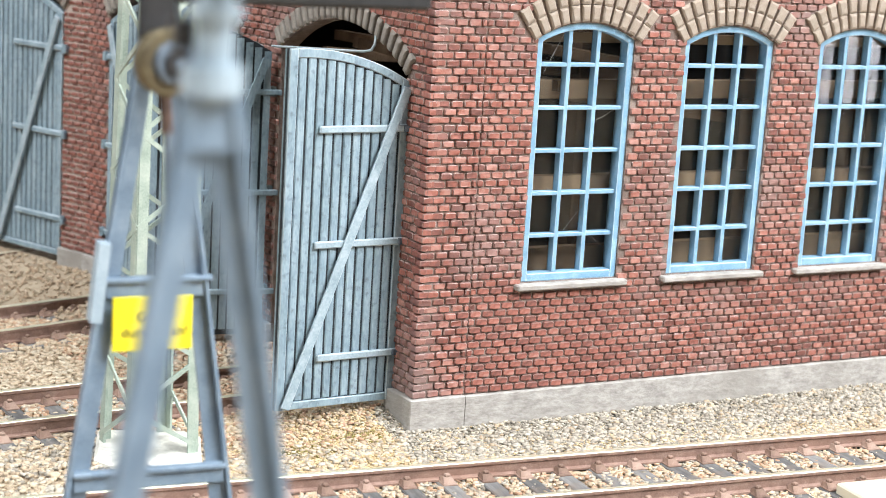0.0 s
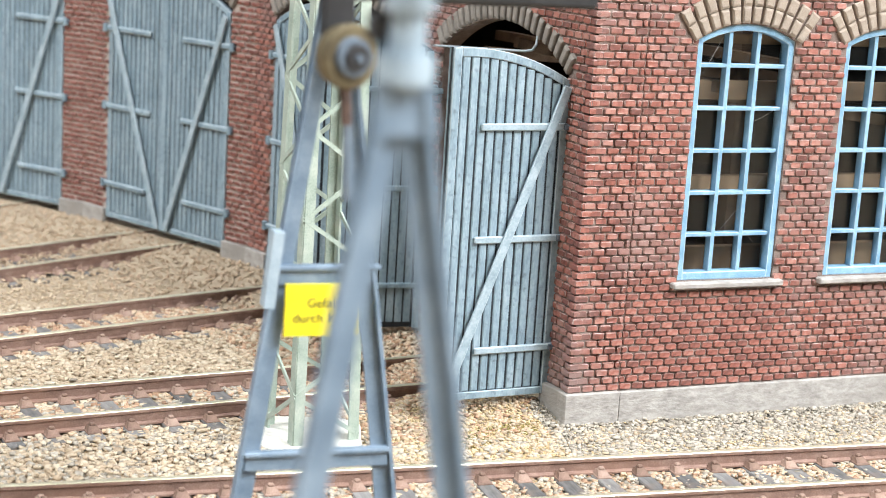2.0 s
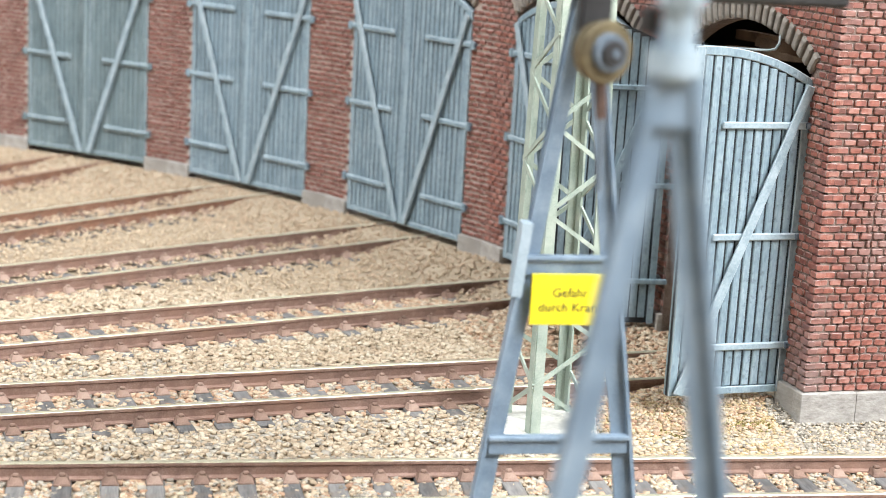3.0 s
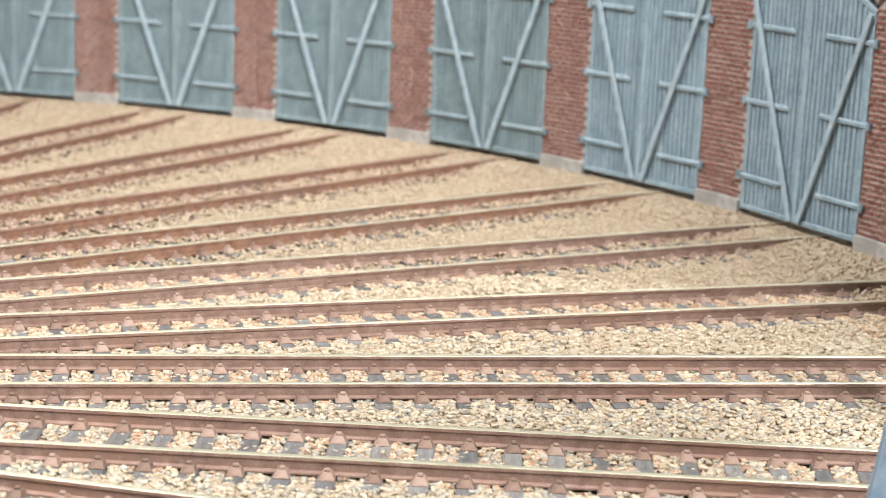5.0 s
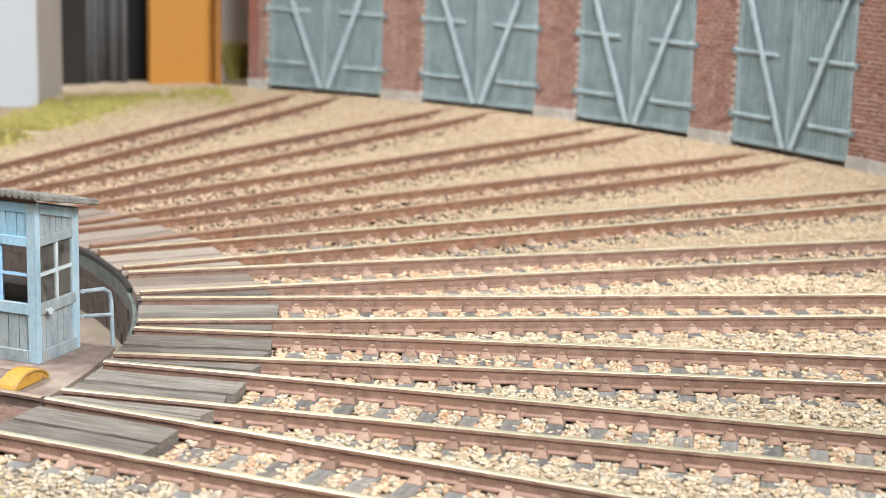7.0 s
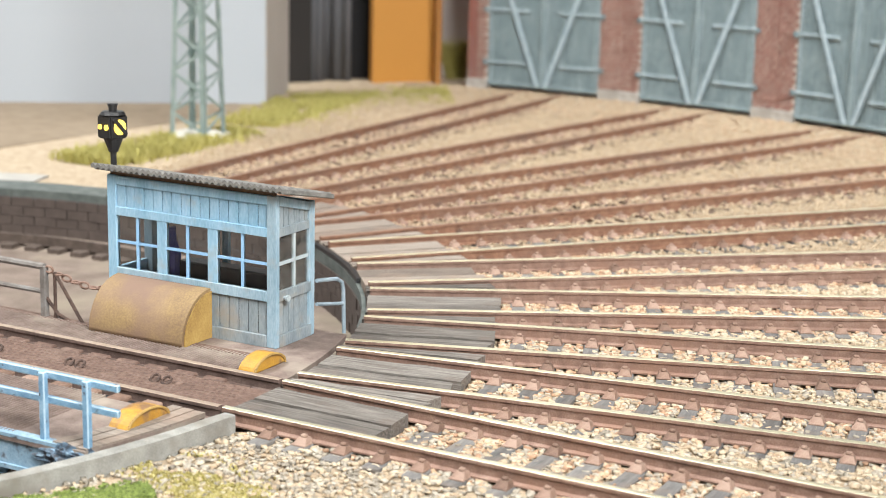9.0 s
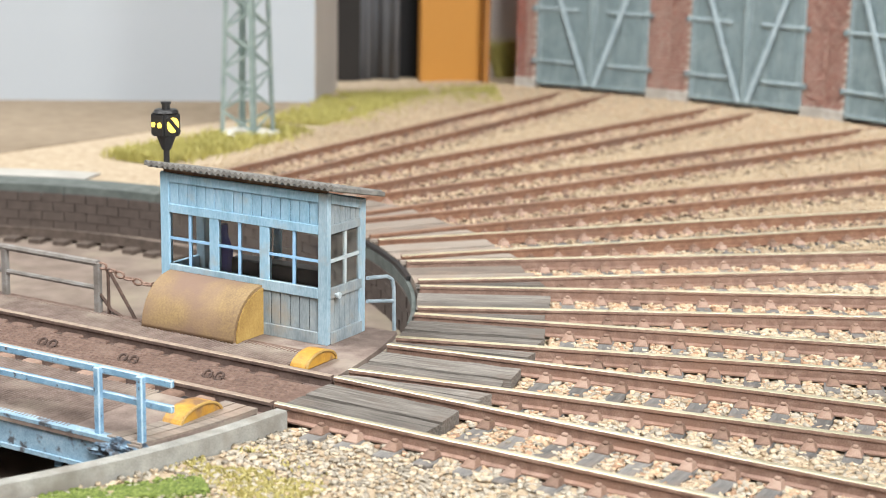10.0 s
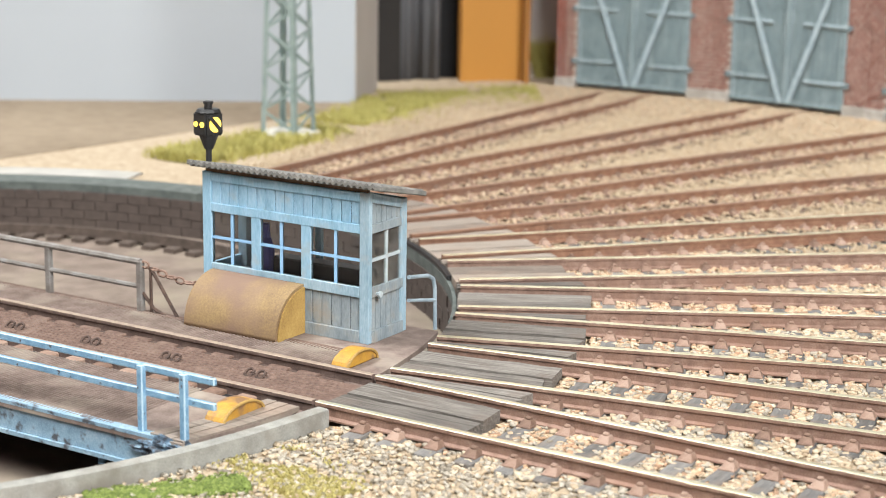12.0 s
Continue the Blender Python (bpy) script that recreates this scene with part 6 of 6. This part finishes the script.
def ballast(n, seed, near, size, bed_only=False):
    x, y, r, a, d, g = spread(n, seed)
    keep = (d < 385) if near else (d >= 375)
    k = np.clip(np.round(8 - a / STEP), 0, 9)
    th = np.radians((8 - k) * STEP)
    along = x * np.cos(th) + y * np.sin(th)
    off = np.abs(-x * np.sin(th) + y * np.cos(th))
    bury = np.array([ground_z(p, q) for p, q in zip(x, y)])
    keep &= ~((np.abs(off - GAUGE) < 0.8) & (bury < -1.0))
    ph = np.abs((along - FIRST_SLEEPER + SLEEPER_GAP / 2) % SLEEPER_GAP - SLEEPER_GAP / 2)
    if bed_only:
        keep &= (off < 15) & (a > -14.5)
    on_sleeper = (ph < 1.75) & (off < 14.6)
    # with distance from the camera, stones cover more of the sleepers and lie higher
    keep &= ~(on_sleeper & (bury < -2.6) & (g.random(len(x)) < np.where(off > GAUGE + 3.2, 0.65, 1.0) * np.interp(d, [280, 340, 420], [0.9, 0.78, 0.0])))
    x, y, off, a, bury, r, d = x[keep], y[keep], off[keep], a[keep], bury[keep], r[keep], d[keep]
    s = g.uniform(0.8, 1.35, len(x)) * size * np.where((a < -15) | ((a < 7.5) & (r > 350)), 0.85, 1.0)
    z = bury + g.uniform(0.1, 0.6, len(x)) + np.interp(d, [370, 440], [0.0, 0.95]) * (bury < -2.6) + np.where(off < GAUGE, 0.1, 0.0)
    pick = g.random(len(x))
    wall = x * math.sin(radians(5)) - y * math.cos(radians(5))
    corner = np.hypot(x - 378, y - 36)
    before_gate = (r > 340) & (x < 383) & (a > 3.5) & (corner > 6 + 3 * g.random(len(x)))
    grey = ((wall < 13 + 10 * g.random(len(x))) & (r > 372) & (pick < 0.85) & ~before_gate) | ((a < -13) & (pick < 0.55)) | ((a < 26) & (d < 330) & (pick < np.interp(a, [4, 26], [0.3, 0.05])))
    rusty = ((off < GAUGE + 3) & ~grey & (pick < 0.72)) | (before_gate & (wall < 3) & (pick < 0.5))
    grey &= ~rusty
    return np.stack([x, y], 1), z, s, grey, rusty


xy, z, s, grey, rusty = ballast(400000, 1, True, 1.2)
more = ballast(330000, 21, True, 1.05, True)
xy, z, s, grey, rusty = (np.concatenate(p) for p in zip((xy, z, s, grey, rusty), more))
plain = ~grey & ~rusty
pebbles("ballast", xy[plain], z[plain], s[plain], "stone", "cream and tan ballast stones between the tracks", 2)
pebbles("ballast", xy[rusty], z[rusty], s[rusty], "stone_orange", "rust-tinted ballast stones between the rails", 3)
pebbles("ballast", xy[grey], z[grey], s[grey], "stone_grey", "grey ballast stones along the wall and pit", 4)
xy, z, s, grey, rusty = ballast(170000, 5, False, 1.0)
pebbles("ballast", xy[~rusty], z[~rusty], s[~rusty], "stone_far", "fine cream ballast before the shed gates", 6, False)
pebbles("ballast", xy[rusty], z[rusty], s[rusty], "stone_rust_far", "rust-tinted ballast between the far rails", 7, False)


# fine gravel that fills the strip before the open gate and along the side wall
g = np.random.default_rng(41)
x, y = g.uniform(325, 520, 150000), g.uniform(-16, 62, 150000)
r, a = np.hypot(x, y), np.degrees(np.arctan2(y, x))
wall = x * math.sin(radians(5)) - y * math.cos(radians(5))
keep = np.where(r > 378, wall > 0.5, a < 10.5) & (np.abs(np.abs(y) - GAUGE) > 0.9) & (np.abs(y) > 6) & (r * np.cos(np.radians(a - 10)) < APOTHEM - 0.6)
keep |= (r > 378) & (wall > 0.5) & (np.abs(np.abs(y) - GAUGE) > 0.9) & (np.abs(y) > 6)
x, y, r, a, wall = x[keep], y[keep], r[keep], a[keep], wall[keep]
z = np.array([ground_z(p, q) for p, q in zip(x, y)]) + g.uniform(0.05, 0.42, len(x))
size = g.uniform(0.5, 0.85, len(x))
grey = (g.random(len(x)) < np.interp(wall, [0, 10, 24], [0.92, 0.82, 0.45])) & (x > 372)
xy = np.stack([x, y], 1)
pebbles("gravel", xy[grey], z[grey], size[grey], "stone_grey", "fine grey gravel along the foot of the side wall", 42, False)
pebbles("gravel", xy[~grey], z[~grey], size[~grey], "stone_sand", "fine ochre gravel before the open gate", 43, False)


# ---- grass and scatter ----
def grass(name, n, place, h, mat, label, seed):
    """Thin upright blades, each a narrow bent strip."""
    g = np.random.default_rng(seed)
    pts = place(g, n)
    n = len(pts)
    a = g.uniform(0, 2 * np.pi, n)
    hh = g.uniform(0.5, 1.0, n) * h
    lean = g.uniform(0.1, 0.7, n) * hh
    b = g.uniform(0, 2 * np.pi, n)
    w = 0.26
    base = np.stack([pts[:, 0], pts[:, 1], [ground_z(p, q) + 0.25 for p, q in pts]], 1)
    side = np.stack([np.cos(a) * w, np.sin(a) * w, 0 * a], 1)
    tip = np.stack([np.cos(b) * lean, np.sin(b) * lean, hh], 1)
    mid = tip * np.array([0.35, 0.35, 0.6])
    v = np.stack([base - side, base + side, base + mid + side * 0.8, base + mid - side * 0.8, base + tip], 1).reshape(-1, 3)
    i = (np.arange(n) * 5)[:, None]
    faces = [tuple(q) for q in (i + np.array([0, 1, 2, 3])).tolist()] + [tuple(q) for q in (i + np.array([3, 2, 4])).tolist()]
    return tagged(raw(name, v, faces, mat, None, label, "stuff"), category="grass")


def patch(x0, y0, x1, y1, width):
    """Places along a strip from one point to another, thinning to its edges."""
    def place(g, n):
        t, u = g.random(n), g.normal(0, 0.42, n)
        d = np.array([x1 - x0, y1 - y0])
        nrm = np.array([-d[1], d[0]]) / np.hypot(*d)
        p = np.array([x0, y0]) + t[:, None] * d + (u * width)[:, None] * nrm
        keep = np.array([noise.noise((q[0] * 0.09, q[1] * 0.09, 3)) > -0.34 for q in p])
        keep &= np.hypot(p[:, 0] + 13, p[:, 1] - 232) > 12.5
        return p[keep]
    return place


grass("grass", 14000, patch(-33, 324, 33, 357, 15), 1.6, "grass", "olive green static grass behind the outer track", 1)
grass("grass", 9000, patch(-20, 170, -6, 245, 13), 4.0, "grass", "olive green static grass beside the lattice mast", 2)
grass("grass", 7000, patch(-8, 262, -4, 326, 17), 2.4, "grass", "olive green static grass by the backing board", 3)
grass("grass", 6000, patch(125, -50, 144, -63, 7), 0.7, "dry_grass", "short yellowish grass among pale stones", 4)


def scatter(n, place, r0, mat, label, seed):
    g = np.random.default_rng(seed)
    p = place(g, n)
    s = g.uniform(0.6, 1.2, len(p)) * r0
    ob = pebbles("foam_scatter", p, np.full(len(p), GROUND + 0.3) + g.uniform(0, 0.6, len(p)), s, mat, label, seed)
    ob["category"] = "ground cover"
    return ob


scatter(9000, patch(112, -78, 130, -62.5, 3.4), 0.75, "moss", "bright green foam ground cover beside the pit", 11)

# a pale block beside the outer track, a green stain before the open gate
b = B()
box(b, 436, -22, GROUND, 447, -12.6, GROUND + 2.6, 0.3)
blk = part("white_block", b, "cream", None, "small cream-white block lying beside the track")
blk["category"] = "block"
grass("grass", 1000, patch(350, 26, 370, 32, 4), 0.5, "olive_grass", "thin olive grass before the open gate", 8)

grass("bush", 1500, patch(17, 398, 27, 404, 5), 17, "grass", "small olive bush beside the shed's end", 9)
bpy.data.objects["bush"]["category"] = "bush"
